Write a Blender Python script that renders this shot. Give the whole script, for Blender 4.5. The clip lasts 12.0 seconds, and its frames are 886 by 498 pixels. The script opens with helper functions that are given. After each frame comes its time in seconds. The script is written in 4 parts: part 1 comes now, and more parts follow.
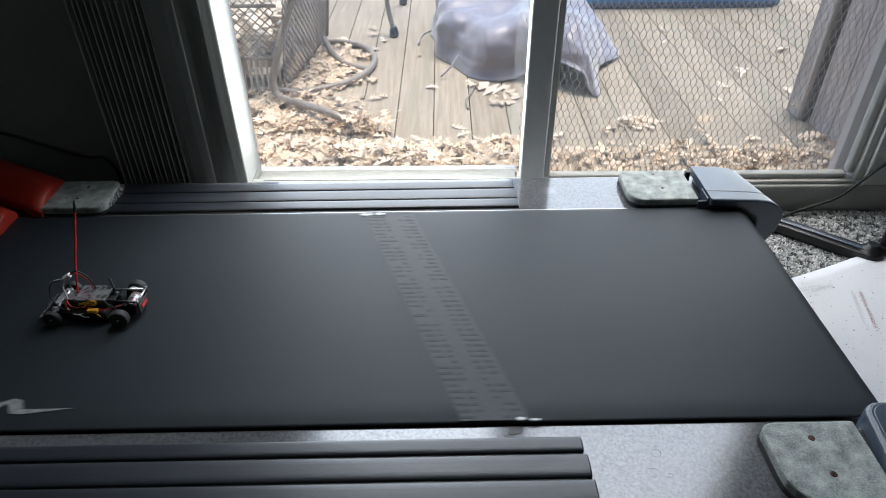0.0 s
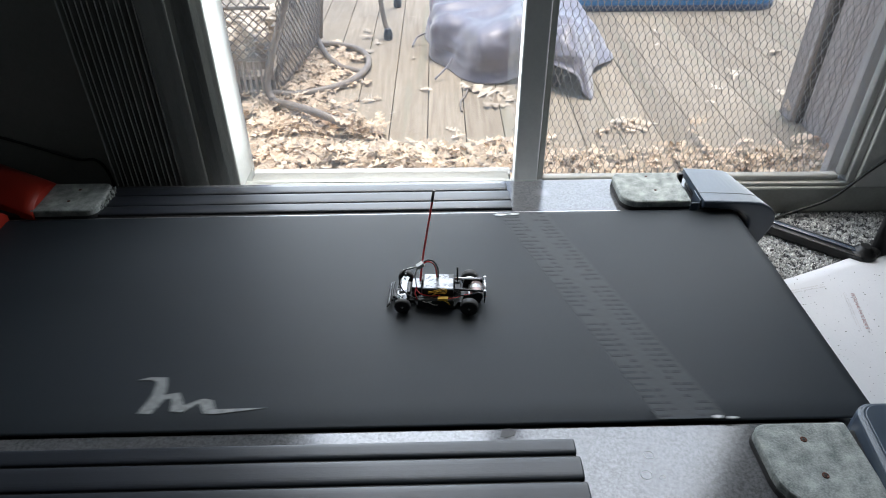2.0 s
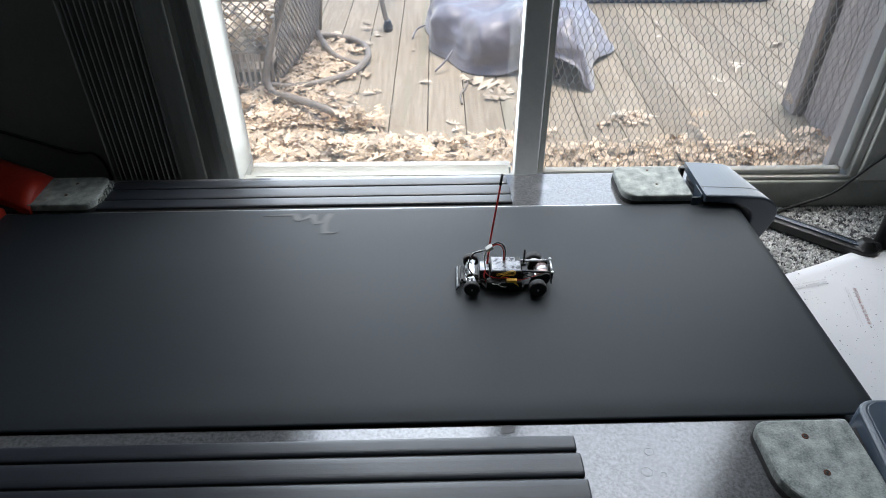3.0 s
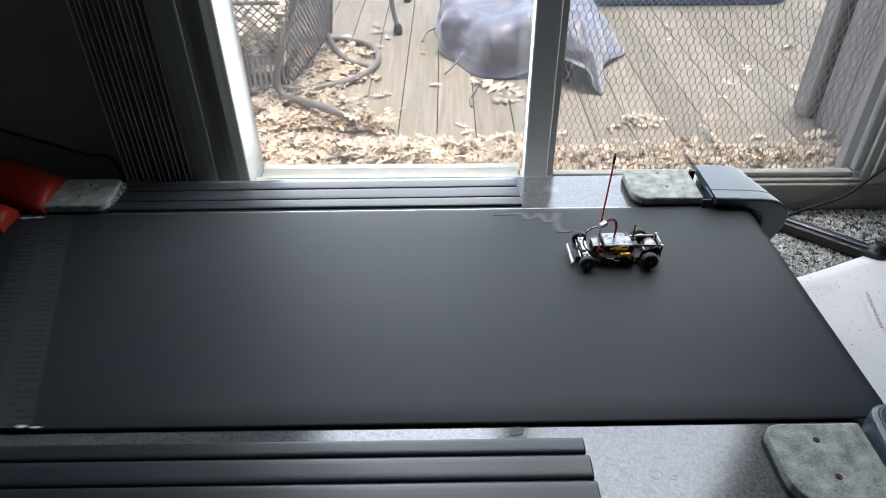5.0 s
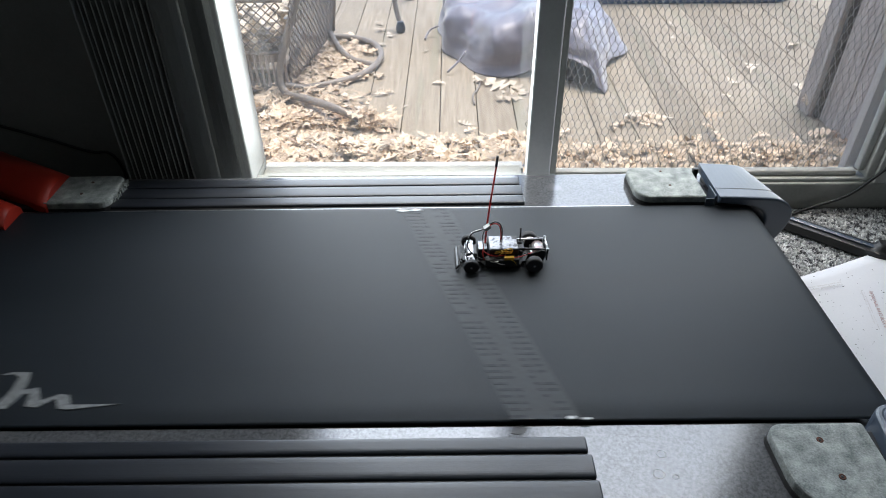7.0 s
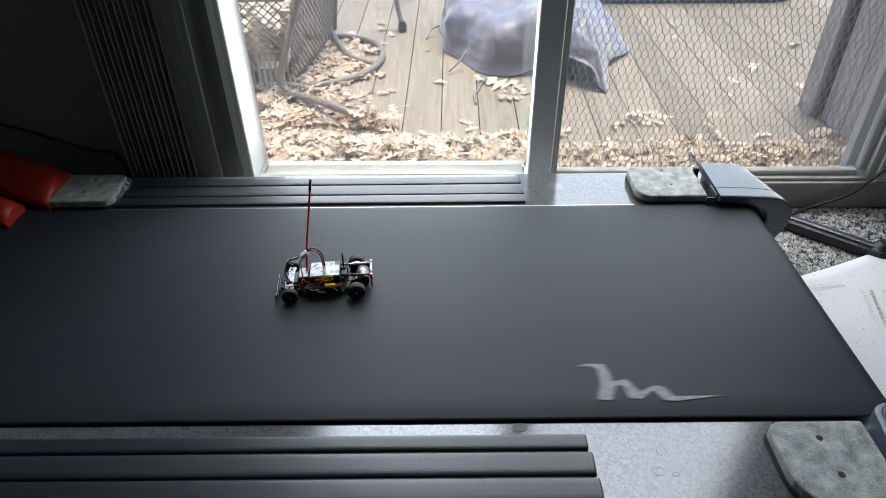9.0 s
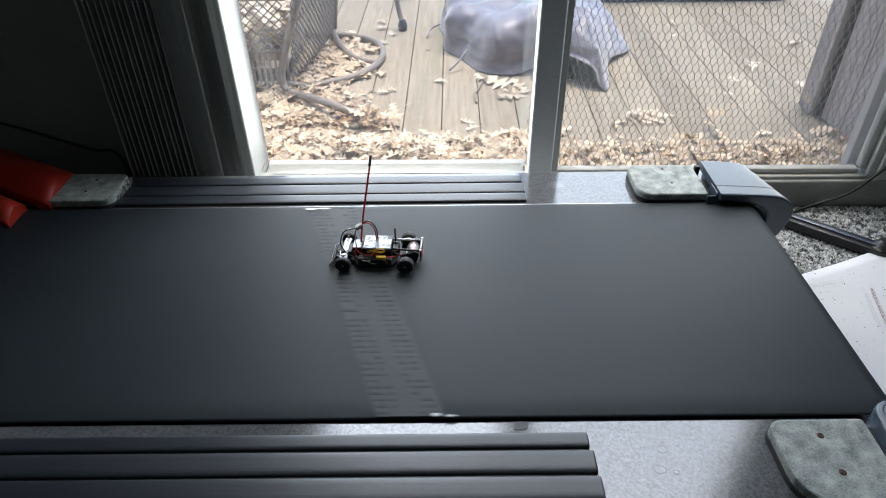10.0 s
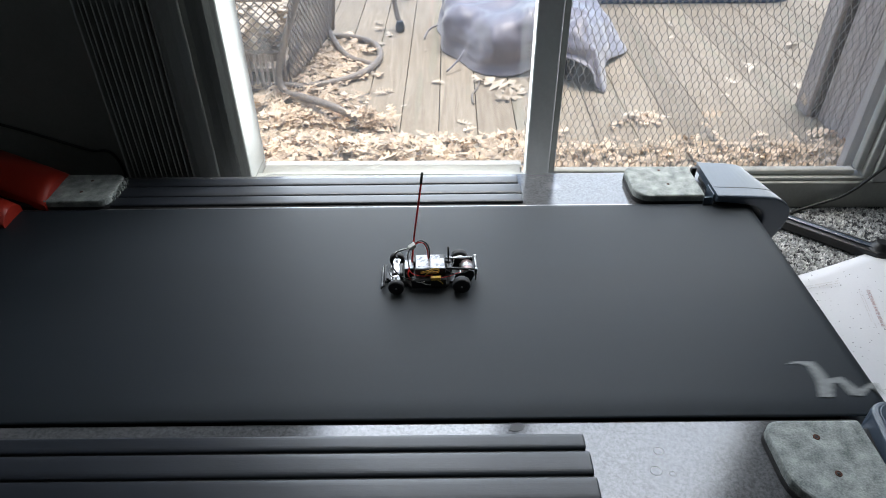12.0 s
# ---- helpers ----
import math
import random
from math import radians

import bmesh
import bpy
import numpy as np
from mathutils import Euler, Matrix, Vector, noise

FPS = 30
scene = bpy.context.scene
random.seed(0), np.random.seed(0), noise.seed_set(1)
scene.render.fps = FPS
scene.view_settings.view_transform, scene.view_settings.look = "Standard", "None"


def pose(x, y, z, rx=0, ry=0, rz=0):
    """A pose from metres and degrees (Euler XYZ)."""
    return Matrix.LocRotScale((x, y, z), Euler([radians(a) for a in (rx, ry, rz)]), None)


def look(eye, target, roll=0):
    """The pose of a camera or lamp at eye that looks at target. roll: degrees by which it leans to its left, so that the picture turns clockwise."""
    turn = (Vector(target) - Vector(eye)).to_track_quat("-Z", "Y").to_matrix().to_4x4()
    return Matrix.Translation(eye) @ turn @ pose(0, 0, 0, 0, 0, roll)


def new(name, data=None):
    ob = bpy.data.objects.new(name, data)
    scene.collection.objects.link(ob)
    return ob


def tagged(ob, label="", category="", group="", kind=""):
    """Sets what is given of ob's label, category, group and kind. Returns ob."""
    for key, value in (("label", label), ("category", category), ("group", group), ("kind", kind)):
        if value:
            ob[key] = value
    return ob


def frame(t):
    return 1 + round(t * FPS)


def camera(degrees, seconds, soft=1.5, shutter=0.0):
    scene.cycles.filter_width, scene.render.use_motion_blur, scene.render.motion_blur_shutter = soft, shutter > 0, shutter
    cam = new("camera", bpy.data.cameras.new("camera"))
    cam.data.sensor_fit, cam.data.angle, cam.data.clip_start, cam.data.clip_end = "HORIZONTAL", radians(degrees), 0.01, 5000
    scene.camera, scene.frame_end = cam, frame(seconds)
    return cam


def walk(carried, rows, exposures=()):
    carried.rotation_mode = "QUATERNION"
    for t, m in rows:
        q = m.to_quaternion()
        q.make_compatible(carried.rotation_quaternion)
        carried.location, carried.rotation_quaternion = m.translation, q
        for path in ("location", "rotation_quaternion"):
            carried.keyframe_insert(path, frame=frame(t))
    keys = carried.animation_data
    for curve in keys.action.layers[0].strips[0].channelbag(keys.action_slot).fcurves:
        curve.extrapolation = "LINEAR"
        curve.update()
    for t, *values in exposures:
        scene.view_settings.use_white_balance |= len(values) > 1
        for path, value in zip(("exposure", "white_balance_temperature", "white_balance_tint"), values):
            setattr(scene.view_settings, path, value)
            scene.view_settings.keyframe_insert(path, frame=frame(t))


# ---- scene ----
cam = camera(68.1, 12.0, soft=1.0, shutter=0.15)
PATH = [
    (0, (-0.001, 0.002, 0.807), (-0.005, 1.609, -0.384), -0.5),
    (0.5, (0.0, 0.0, 0.808), (0.001, 1.609, -0.38), -0.4),
    (1, (0.002, 0.0, 0.807), (0.008, 1.612, -0.376), -0.4),
    (1.5, (0.002, 0.001, 0.807), (0.009, 1.613, -0.377), -0.3),
    (2, (0.003, 0.003, 0.806), (0.013, 1.614, -0.379), -0.3),
    (2.5, (0.004, 0.006, 0.806), (0.011, 1.61, -0.389), -0.4),
    (3, (0.004, 0.011, 0.805), (0.013, 1.608, -0.399), -0.3),
    (5, (0.003, 0.008, 0.805), (-0.015, 1.61, -0.391), -0.7),
    (5.5, (0.005, 0.008, 0.804), (-0.015, 1.613, -0.389), -0.7),
    (6, (0.004, 0.008, 0.804), (-0.016, 1.612, -0.39), -0.6),
    (6.5, (0.005, 0.01, 0.802), (-0.019, 1.61, -0.398), -0.5),
    (7, (0.003, 0.01, 0.803), (-0.022, 1.609, -0.397), -0.7),
    (9, (0.003, 0.006, 0.804), (-0.026, 1.605, -0.398), -0.7),
    (9.5, (0.004, 0.006, 0.803), (-0.027, 1.602, -0.403), -0.8),
    (10, (0.002, 0.005, 0.804), (-0.028, 1.602, -0.4), -0.8),
    (10.5, (0.003, 0.005, 0.804), (-0.025, 1.605, -0.396), -0.8),
    (11, (0.003, 0.006, 0.805), (-0.022, 1.607, -0.393), -0.9),
    (11.5, (0.002, 0.007, 0.804), (-0.023, 1.606, -0.396), -0.7),
    (12, (0.004, 0.006, 0.803), (-0.019, 1.605, -0.398), -0.6),
]
walk(cam, [(t, look(eye, target, roll)) for t, eye, target, roll in PATH])

# ---- light ----
world = bpy.data.worlds.new("overcast_sky")
scene.world = world
world.use_nodes = True
wn = world.node_tree.nodes
sky = wn.new("ShaderNodeTexSky")
sky.sky_type, sky.sun_disc = "NISHITA", False
sky.sun_elevation, sky.sun_rotation = radians(78), radians(29)
sky.air_density, sky.dust_density = 1.0, 1.5
wn["Background"].inputs["Strength"].default_value = 0.15
world.node_tree.links.new(sky.outputs[0], wn["Background"].inputs["Color"])
sun = new("sun", bpy.data.lights.new("sun", "SUN"))
sun.data.energy, sun.data.angle, sun.data.color = 1.4, radians(25), (1.0, 0.93, 0.83)
sun.matrix_world = look((1.0, 3.3, 10.2), (0, 1.5, 0))
scene.view_settings.exposure = 1.5
# daylight in the two halves of the door's opening
for lamp_x, lamp_y, lamp_w, lamp_power in ((-0.12, 1.333, 0.54, 6.2), (0.55, 1.236, 0.64, 4.5)):
    daylight = new("door_daylight", bpy.data.lights.new("door_daylight", "AREA"))
    daylight.data.shape, daylight.data.size, daylight.data.size_y = "RECTANGLE", lamp_w, 1.9
    daylight.data.energy, daylight.data.color = lamp_power, (0.89, 0.955, 1.0)
    daylight.matrix_world = look((lamp_x, lamp_y, 1.06), (lamp_x, 0.3, 1.06))

BELT = 0.15      # height of the running surface
DECK = -0.2      # height of the deck outside
LOC = {}


# ---- materials ----
def mat(name, a, b=None, rough=0.6, metal=0.0, scale=40, fine=300, bump=0.1, stretch=(1, 1, 1), detail=5,
        random_tint=0.0, island=0.0, spots=None, spec=0.5, rough_var=0.1, coat=0.0):
    m = bpy.data.materials.new(name)
    m.use_nodes = True
    nt = m.node_tree
    N, K = nt.nodes, nt.links.new
    p = N["Principled BSDF"]
    b = b or tuple(c * 0.75 for c in a)
    tc = N.new("ShaderNodeTexCoord")
    mp = N.new("ShaderNodeMapping")
    mp.inputs["Scale"].default_value = stretch
    K(tc.outputs["Object"], mp.inputs[0])
    if random_tint:
        who = N.new("ShaderNodeObjectInfo")
        shift = N.new("ShaderNodeVectorMath")
        shift.operation = "SCALE"
        shift.inputs[0].default_value = (17.0, 5.0, 9.0)
        K(who.outputs["Random"], shift.inputs["Scale"]), K(shift.outputs[0], mp.inputs["Location"])
    n1 = N.new("ShaderNodeTexNoise")
    n1.inputs["Scale"].default_value, n1.inputs["Detail"].default_value = scale, detail
    n2 = N.new("ShaderNodeTexNoise")
    n2.inputs["Scale"].default_value, n2.inputs["Detail"].default_value = fine, 2
    K(mp.outputs[0], n1.inputs[0]), K(mp.outputs[0], n2.inputs[0])
    mix = N.new("ShaderNodeMath")
    mix.operation = "MULTIPLY_ADD"
    mix.inputs[1].default_value = 0.35
    K(n2.outputs[0], mix.inputs[0])
    half = N.new("ShaderNodeMath")
    half.operation = "MULTIPLY"
    half.inputs[1].default_value = 0.65
    K(n1.outputs[0], half.inputs[0]), K(half.outputs[0], mix.inputs[2])
    ramp = N.new("ShaderNodeValToRGB")
    ramp.color_ramp.elements[0].position, ramp.color_ramp.elements[1].position = 0.35, 0.65
    ramp.color_ramp.elements[0].color, ramp.color_ramp.elements[1].color = (*b, 1), (*a, 1)
    K(mix.outputs[0], ramp.inputs[0])
    col = ramp.outputs[0]
    if spots:
        size, amount, colour = spots
        v = N.new("ShaderNodeTexNoise")
        v.inputs["Scale"].default_value, v.inputs["Detail"].default_value = size, 1
        K(mp.outputs[0], v.inputs[0])
        r = N.new("ShaderNodeValToRGB")
        r.color_ramp.elements[0].position, r.color_ramp.elements[1].position = amount, amount + 0.04
        K(v.outputs[0], r.inputs[0])
        mx = N.new("ShaderNodeMix")
        mx.data_type = "RGBA"
        K(r.outputs[0], mx.inputs[0]), K(col, mx.inputs[6])
        mx.inputs[7].default_value = (*colour, 1)
        col = mx.outputs[2]
    for amount, node, out in ((random_tint, "ShaderNodeObjectInfo", "Random"), (island, "ShaderNodeNewGeometry", "Random Per Island")):
        if amount:
            o = N.new(node)
            mr = N.new("ShaderNodeMapRange")
            mr.inputs["To Min"].default_value, mr.inputs["To Max"].default_value = 1 - amount, 1 + amount
            K(o.outputs[out], mr.inputs[0])
            hs = N.new("ShaderNodeHueSaturation")
            K(mr.outputs[0], hs.inputs["Value"]), K(col, hs.inputs["Color"])
            col = hs.outputs[0]
    K(col, p.inputs["Base Color"])
    rr = N.new("ShaderNodeMapRange")
    rr.inputs["To Min"].default_value, rr.inputs["To Max"].default_value = max(rough - rough_var, 0.02), min(rough + rough_var, 1)
    K(n1.outputs[0], rr.inputs[0]), K(rr.outputs[0], p.inputs["Roughness"])
    p.inputs["Metallic"].default_value = metal
    p.inputs["Specular IOR Level"].default_value = spec
    p.inputs["Coat Weight"].default_value = coat
    if bump:
        bp = N.new("ShaderNodeBump")
        bp.inputs["Strength"].default_value, bp.inputs["Distance"].default_value = bump, 0.002
        K(mix.outputs[0], bp.inputs["Height"]), K(bp.outputs[0], p.inputs["Normal"])
    return m


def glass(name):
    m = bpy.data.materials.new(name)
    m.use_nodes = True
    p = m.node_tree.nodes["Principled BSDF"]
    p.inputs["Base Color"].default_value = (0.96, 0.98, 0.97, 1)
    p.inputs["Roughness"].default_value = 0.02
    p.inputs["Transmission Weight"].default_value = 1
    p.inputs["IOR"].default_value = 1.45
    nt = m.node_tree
    # a white translucent veil paints haze over the view through the panes
    veil = nt.nodes.new("ShaderNodeBsdfTranslucent")
    veil.inputs["Color"].default_value = (0.8, 0.8, 0.8, 1)
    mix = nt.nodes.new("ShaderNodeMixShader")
    veil_noise = nt.nodes.new("ShaderNodeTexNoise")
    veil_noise.inputs["Scale"].default_value = 9
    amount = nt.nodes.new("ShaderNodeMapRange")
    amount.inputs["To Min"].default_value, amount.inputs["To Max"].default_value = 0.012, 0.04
    nt.links.new(veil_noise.outputs[0], amount.inputs[0])
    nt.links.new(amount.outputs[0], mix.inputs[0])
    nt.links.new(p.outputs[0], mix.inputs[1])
    nt.links.new(veil.outputs[0], mix.inputs[2])
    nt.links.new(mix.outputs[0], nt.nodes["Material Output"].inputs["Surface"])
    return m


M_BELT = mat("belt_rubber", (0.0175, 0.0228, 0.029), (0.0112, 0.0152, 0.02), 0.6, scale=3, fine=700, bump=0.12, stretch=(0.4, 3, 1), rough_var=0.06, spec=0.33)
M_MARK = mat("belt_print", (0.26, 0.27, 0.27), (0.13, 0.135, 0.137), rough=0.6, scale=130)
# darker, fainter print for the far mark
M_FAINT = mat("faint_belt_print", (0.05, 0.053, 0.057), (0.026, 0.029, 0.033), 0.6, scale=60)
M_FRAY = mat("frayed_edge", (0.7, 0.72, 0.73), rough=0.7, scale=80)
M_SEAMBAND = mat("seam_band", (0.033, 0.038, 0.044), (0.024, 0.028, 0.033), 0.6, scale=90, spec=0.36)
M_SEAMBAR = mat("seam_rung", (0.0225, 0.0265, 0.0325), (0.0155, 0.019, 0.024), 0.62, scale=90, spec=0.3)
M_RIB = mat("rail_rubber", (0.022, 0.0255, 0.033), (0.015, 0.018, 0.0245), 0.38, scale=14, fine=500, bump=0.1, stretch=(0.25, 2, 2), spots=(22, 0.76, (0.045, 0.048, 0.055)), spec=0.6)
M_PLATE = mat("worn_steel_plate", (0.195, 0.198, 0.206), (0.085, 0.087, 0.092), 0.12, metal=0.38, scale=260, fine=600, bump=0.05, rough_var=0.05, detail=6, spec=1.0, spots=(9, 0.66, (0.2, 0.2, 0.207)))
M_PAD = mat("weathered_pad", (0.38, 0.40, 0.385), (0.12, 0.138, 0.134), 0.7, scale=60, fine=420, bump=0.8, detail=12, spec=0.35)
M_PADSIDE = mat("pad_skirt", (0.02, 0.02, 0.021), rough=0.6)
M_STAIN = mat("pale_stain", (0.5, 0.5, 0.5), (0.3, 0.3, 0.3), rough=0.6, scale=400)
M_CAP = mat("bluegrey_plastic", (0.045, 0.062, 0.087), (0.037, 0.052, 0.074), 0.34, scale=20, fine=900, bump=0.1, spec=0.6)
M_BLACK = mat("black_plastic", (0.012, 0.012, 0.013), (0.008, 0.008, 0.009), 0.45, scale=50)
M_RUST = mat("rusty_screw", (0.13, 0.045, 0.025), (0.05, 0.02, 0.012), 0.8, scale=300)
M_RED = mat("red_plastic", (0.36, 0.025, 0.013), (0.29, 0.02, 0.01), 0.35, scale=12, bump=0.03)
M_PAINT = mat("white_paint", (0.53, 0.535, 0.51), (0.45, 0.455, 0.43), 0.45, scale=9, fine=150, bump=0.06)
# copy of the white paint, darkened to put shade on the sill
M_SILL = mat("shaded_sill_paint", (0.38, 0.385, 0.36), (0.3, 0.305, 0.28), 0.5, scale=14, fine=150, bump=0.08)
# stile paint set lighter than the white, to lift its shaded face
M_STILEPAINT = mat("lightened_stile_paint", (0.8, 0.81, 0.8), (0.72, 0.73, 0.72), 0.5, scale=9, fine=150, bump=0.05)
M_WALL = mat("wall_paint", (0.26, 0.267, 0.26), (0.215, 0.222, 0.215), 0.85, scale=5, fine=200, bump=0.1)
M_BLIND = mat("vinyl_blind", (0.34, 0.345, 0.335), (0.23, 0.235, 0.225), 0.6, scale=4, stretch=(3, 3, 0.3), random_tint=0.2, spec=0.3)
M_CARPET = mat("grey_carpet", (0.42, 0.42, 0.41), (0.16, 0.16, 0.16), 0.95, scale=70, fine=260, bump=1.0, spots=(120, 0.58, (0.04, 0.04, 0.045)))
M_CARD = mat("white_card", (0.66, 0.66, 0.69), (0.61, 0.61, 0.64), 0.7, scale=6, bump=0.03)
M_SPECK = mat("dark_speck", (0.05, 0.05, 0.055), rough=0.9)
M_INK = mat("faded_red_ink", (0.5, 0.33, 0.32), rough=0.8, bump=0)
M_GREYINK = mat("faded_grey_ink", (0.635, 0.615, 0.625), rough=0.8, bump=0)
M_BOARD = mat("weathered_decking", (0.37, 0.315, 0.24), (0.235, 0.19, 0.135), 0.8, scale=12, fine=90, bump=0.5, stretch=(6, 0.35, 6), random_tint=0.14,
              spots=(3, 0.62, (0.27, 0.24, 0.175)))
M_EARTH = mat("bare_earth", (0.09, 0.07, 0.05), rough=0.95, scale=3, bump=0.5)
M_LEAF = mat("dry_oak_leaf", (0.74, 0.61, 0.465), (0.5, 0.365, 0.245), 0.7, scale=30, fine=200, bump=0.2, island=0.36, spots=(2.5, 0.64, (0.36, 0.21, 0.12)))
M_LEAF1 = mat("pale_oak_leaf", (0.68, 0.6, 0.49), (0.5, 0.41, 0.31), 0.7, scale=30, fine=200, bump=0.2, random_tint=0.25)
M_COVER = mat("purple_grey_vinyl", (0.215, 0.2, 0.245), (0.11, 0.098, 0.13), 0.5, metal=0.0, spec=1.0, coat=0.1, scale=4, fine=120, bump=0.5, spots=(110, 0.68, (0.17, 0.158, 0.195)))
M_COVER.node_tree.nodes["Principled BSDF"].inputs["Sheen Weight"].default_value = 0.6
M_BRONZE = mat("bronze_steel", (0.3, 0.26, 0.225), (0.22, 0.19, 0.16), 0.5, metal=0.1, scale=30)
M_WIRE = mat("galvanised_wire", (0.40, 0.37, 0.34), (0.22, 0.2, 0.18), 0.4, metal=0.5, scale=80)
M_FENCE = mat("silvered_timber", (0.52, 0.455, 0.41), (0.23, 0.195, 0.172), 0.85, scale=9, fine=60, bump=0.8, stretch=(9, 9, 0.4), random_tint=0.12)
M_DARKWOOD = mat("dark_timber", (0.075, 0.062, 0.05), (0.05, 0.042, 0.035), 0.85, scale=9, bump=0.4, stretch=(6, 6, 0.4))
M_BLUE = mat("blue_plastic", (0.03, 0.2, 0.42), (0.025, 0.16, 0.35), 0.4, scale=6)
M_TUFT = mat("carpet_yarn", (0.62, 0.62, 0.61), (0.26, 0.26, 0.26), 0.95, scale=110, bump=0.2, island=0.45, spots=(70, 0.56, (0.07, 0.07, 0.075)))
M_DARKBLUE = mat("shade_blue_plastic", (0.02, 0.05, 0.11), rough=0.5)
M_ALLOY = mat("pale_alloy", (0.5, 0.51, 0.53), (0.22, 0.23, 0.24), 0.35, metal=0.6, scale=150)
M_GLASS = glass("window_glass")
M_TYRE = mat("tyre_rubber", (0.03, 0.03, 0.032), (0.02, 0.02, 0.022), 0.7, scale=300)
M_RIM = mat("dark_rim", (0.1, 0.1, 0.103), rough=0.4)
M_STEEL = mat("bright_metal", (0.6, 0.6, 0.62), rough=0.3, metal=0.9, scale=200)
M_FOIL = mat("silver_label", (0.36, 0.365, 0.38), (0.1, 0.1, 0.11), 0.3, metal=0.5, scale=110, rough_var=0.15)
M_YELLOW = mat("yellow_plastic", (0.75, 0.42, 0.03), rough=0.45)
M_WHITE = mat("white_plastic", (0.75, 0.75, 0.73), rough=0.5)
M_REDWIRE = mat("red_insulation", (0.7, 0.03, 0.03), rough=0.4)
M_MOTOR = mat("copper_pink_can", (0.36, 0.27, 0.26), rough=0.3, metal=0.6)
M_CASING = mat("dusty_outer_casing", (0.50, 0.46, 0.43), (0.37, 0.335, 0.31), 0.8, scale=10, fine=120, bump=0.2, stretch=(4, 4, 0.5))


# ---- mesh helpers ----
def box(bm, x0, x1, y0, y1, z0, z1, bevel=0.0, seg=2):
    vs = [bm.verts.new((x, y, z)) for x in (x0, x1) for y in (y0, y1) for z in (z0, z1)]
    fs = [bm.faces.new([vs[i] for i in q]) for q in ((0, 1, 3, 2), (4, 6, 7, 5), (0, 4, 5, 1), (2, 3, 7, 6), (0, 2, 6, 4), (1, 5, 7, 3))]
    if bevel:
        es = list({e for f in fs for e in f.edges})
        bmesh.ops.bevel(bm, geom=es, offset=bevel, segments=seg, affect="EDGES", profile=0.5)
    return bm


def B_(*a, **k):
    return box(bmesh.new(), *a, **k)


def prism(bm, outline, lo, hi, axis="z", bevel=0.0, seg=2):
    """A closed outline of 2D points extruded from lo to hi along an axis (x: outline is y,z; y: x,z; z: x,y)."""
    def at(p, h):
        return {"x": (h, p[0], p[1]), "y": (p[0], h, p[1]), "z": (p[0], p[1], h)}[axis]
    a = [bm.verts.new(at(p, lo)) for p in outline]
    b = [bm.verts.new(at(p, hi)) for p in outline]
    n = len(a)
    fs = [bm.faces.new(a[::-1]), bm.faces.new(b)] + [bm.faces.new((a[i], a[(i + 1) % n], b[(i + 1) % n], b[i])) for i in range(n)]
    bmesh.ops.recalc_face_normals(bm, faces=fs)
    if bevel:
        es = [e for f in fs[:2] for e in f.edges]
        bmesh.ops.bevel(bm, geom=es, offset=bevel, segments=seg, affect="EDGES", profile=0.5)
    return bm


def smooth_path(pts, n=8):
    """A rounded path through the points."""
    pts = [Vector(p) for p in pts]
    out = []
    for i in range(len(pts) - 1):
        p0, p1, p2, p3 = pts[max(i - 1, 0)], pts[i], pts[i + 1], pts[min(i + 2, len(pts) - 1)]
        for k in range(n):
            t = k / n
            out.append(0.5 * ((2 * p1) + (p2 - p0) * t + (2 * p0 - 5 * p1 + 4 * p2 - p3) * t * t + (3 * p1 - p0 - 3 * p2 + p3) * t ** 3))
    return out + [pts[-1]]


def tube(bm, pts, r, seg=8, taper=None):
    pts = [Vector(p) for p in pts]
    rings, side = [], None
    for i, p in enumerate(pts):
        d = (pts[min(i + 1, len(pts) - 1)] - pts[max(i - 1, 0)]).normalized()
        if side is None:
            side = d.orthogonal().normalized()
        side = (side - d * side.dot(d)).normalized()
        up = d.cross(side)
        rad = r if taper is None else r + (taper - r) * i / (len(pts) - 1)
        rings.append([bm.verts.new(p + (side * math.cos(a) + up * math.sin(a)) * rad) for a in (2 * math.pi * k / seg for k in range(seg))])
    for a, b in zip(rings, rings[1:]):
        for k in range(seg):
            bm.faces.new((a[k], a[(k + 1) % seg], b[(k + 1) % seg], b[k])).smooth = True
    bm.faces.new(rings[0][::-1]), bm.faces.new(rings[-1])
    return bm


def lathe(bm, profile, axis="y", at=(0, 0, 0), seg=24):
    """A profile of (radius, along) turned about an axis through at."""
    rings = []
    for r, h in profile:
        ring = []
        for k in range(seg):
            c, s = r * math.cos(2 * math.pi * k / seg), r * math.sin(2 * math.pi * k / seg)
            ring.append(bm.verts.new(Vector(at) + Vector({"x": (h, c, s), "y": (c, h, s), "z": (c, s, h)}[axis])))
        rings.append(ring)
    fs = []
    for a, b in zip(rings, rings[1:]):
        for k in range(seg):
            f = bm.faces.new((a[k], a[(k + 1) % seg], b[(k + 1) % seg], b[k]))
            f.smooth = True
            fs.append(f)
    fs += [bm.faces.new(rings[0][::-1]), bm.faces.new(rings[-1])]
    bmesh.ops.recalc_face_normals(bm, faces=fs)
    return bm


def link(name, bm, material, loc):
    bmesh.ops.translate(bm, verts=bm.verts, vec=-Vector(loc))
    me = bpy.data.meshes.new(name)
    bm.to_mesh(me)
    bm.free()
    me.materials.append(material)
    return new(name, me)


def thing(name, loc, label, category, group="", kind=""):
    ob = new(name)
    ob.empty_display_size = 0.02
    ob.location = loc
    LOC[ob.name] = Vector(loc)
    return tagged(ob, label, category, group, kind)


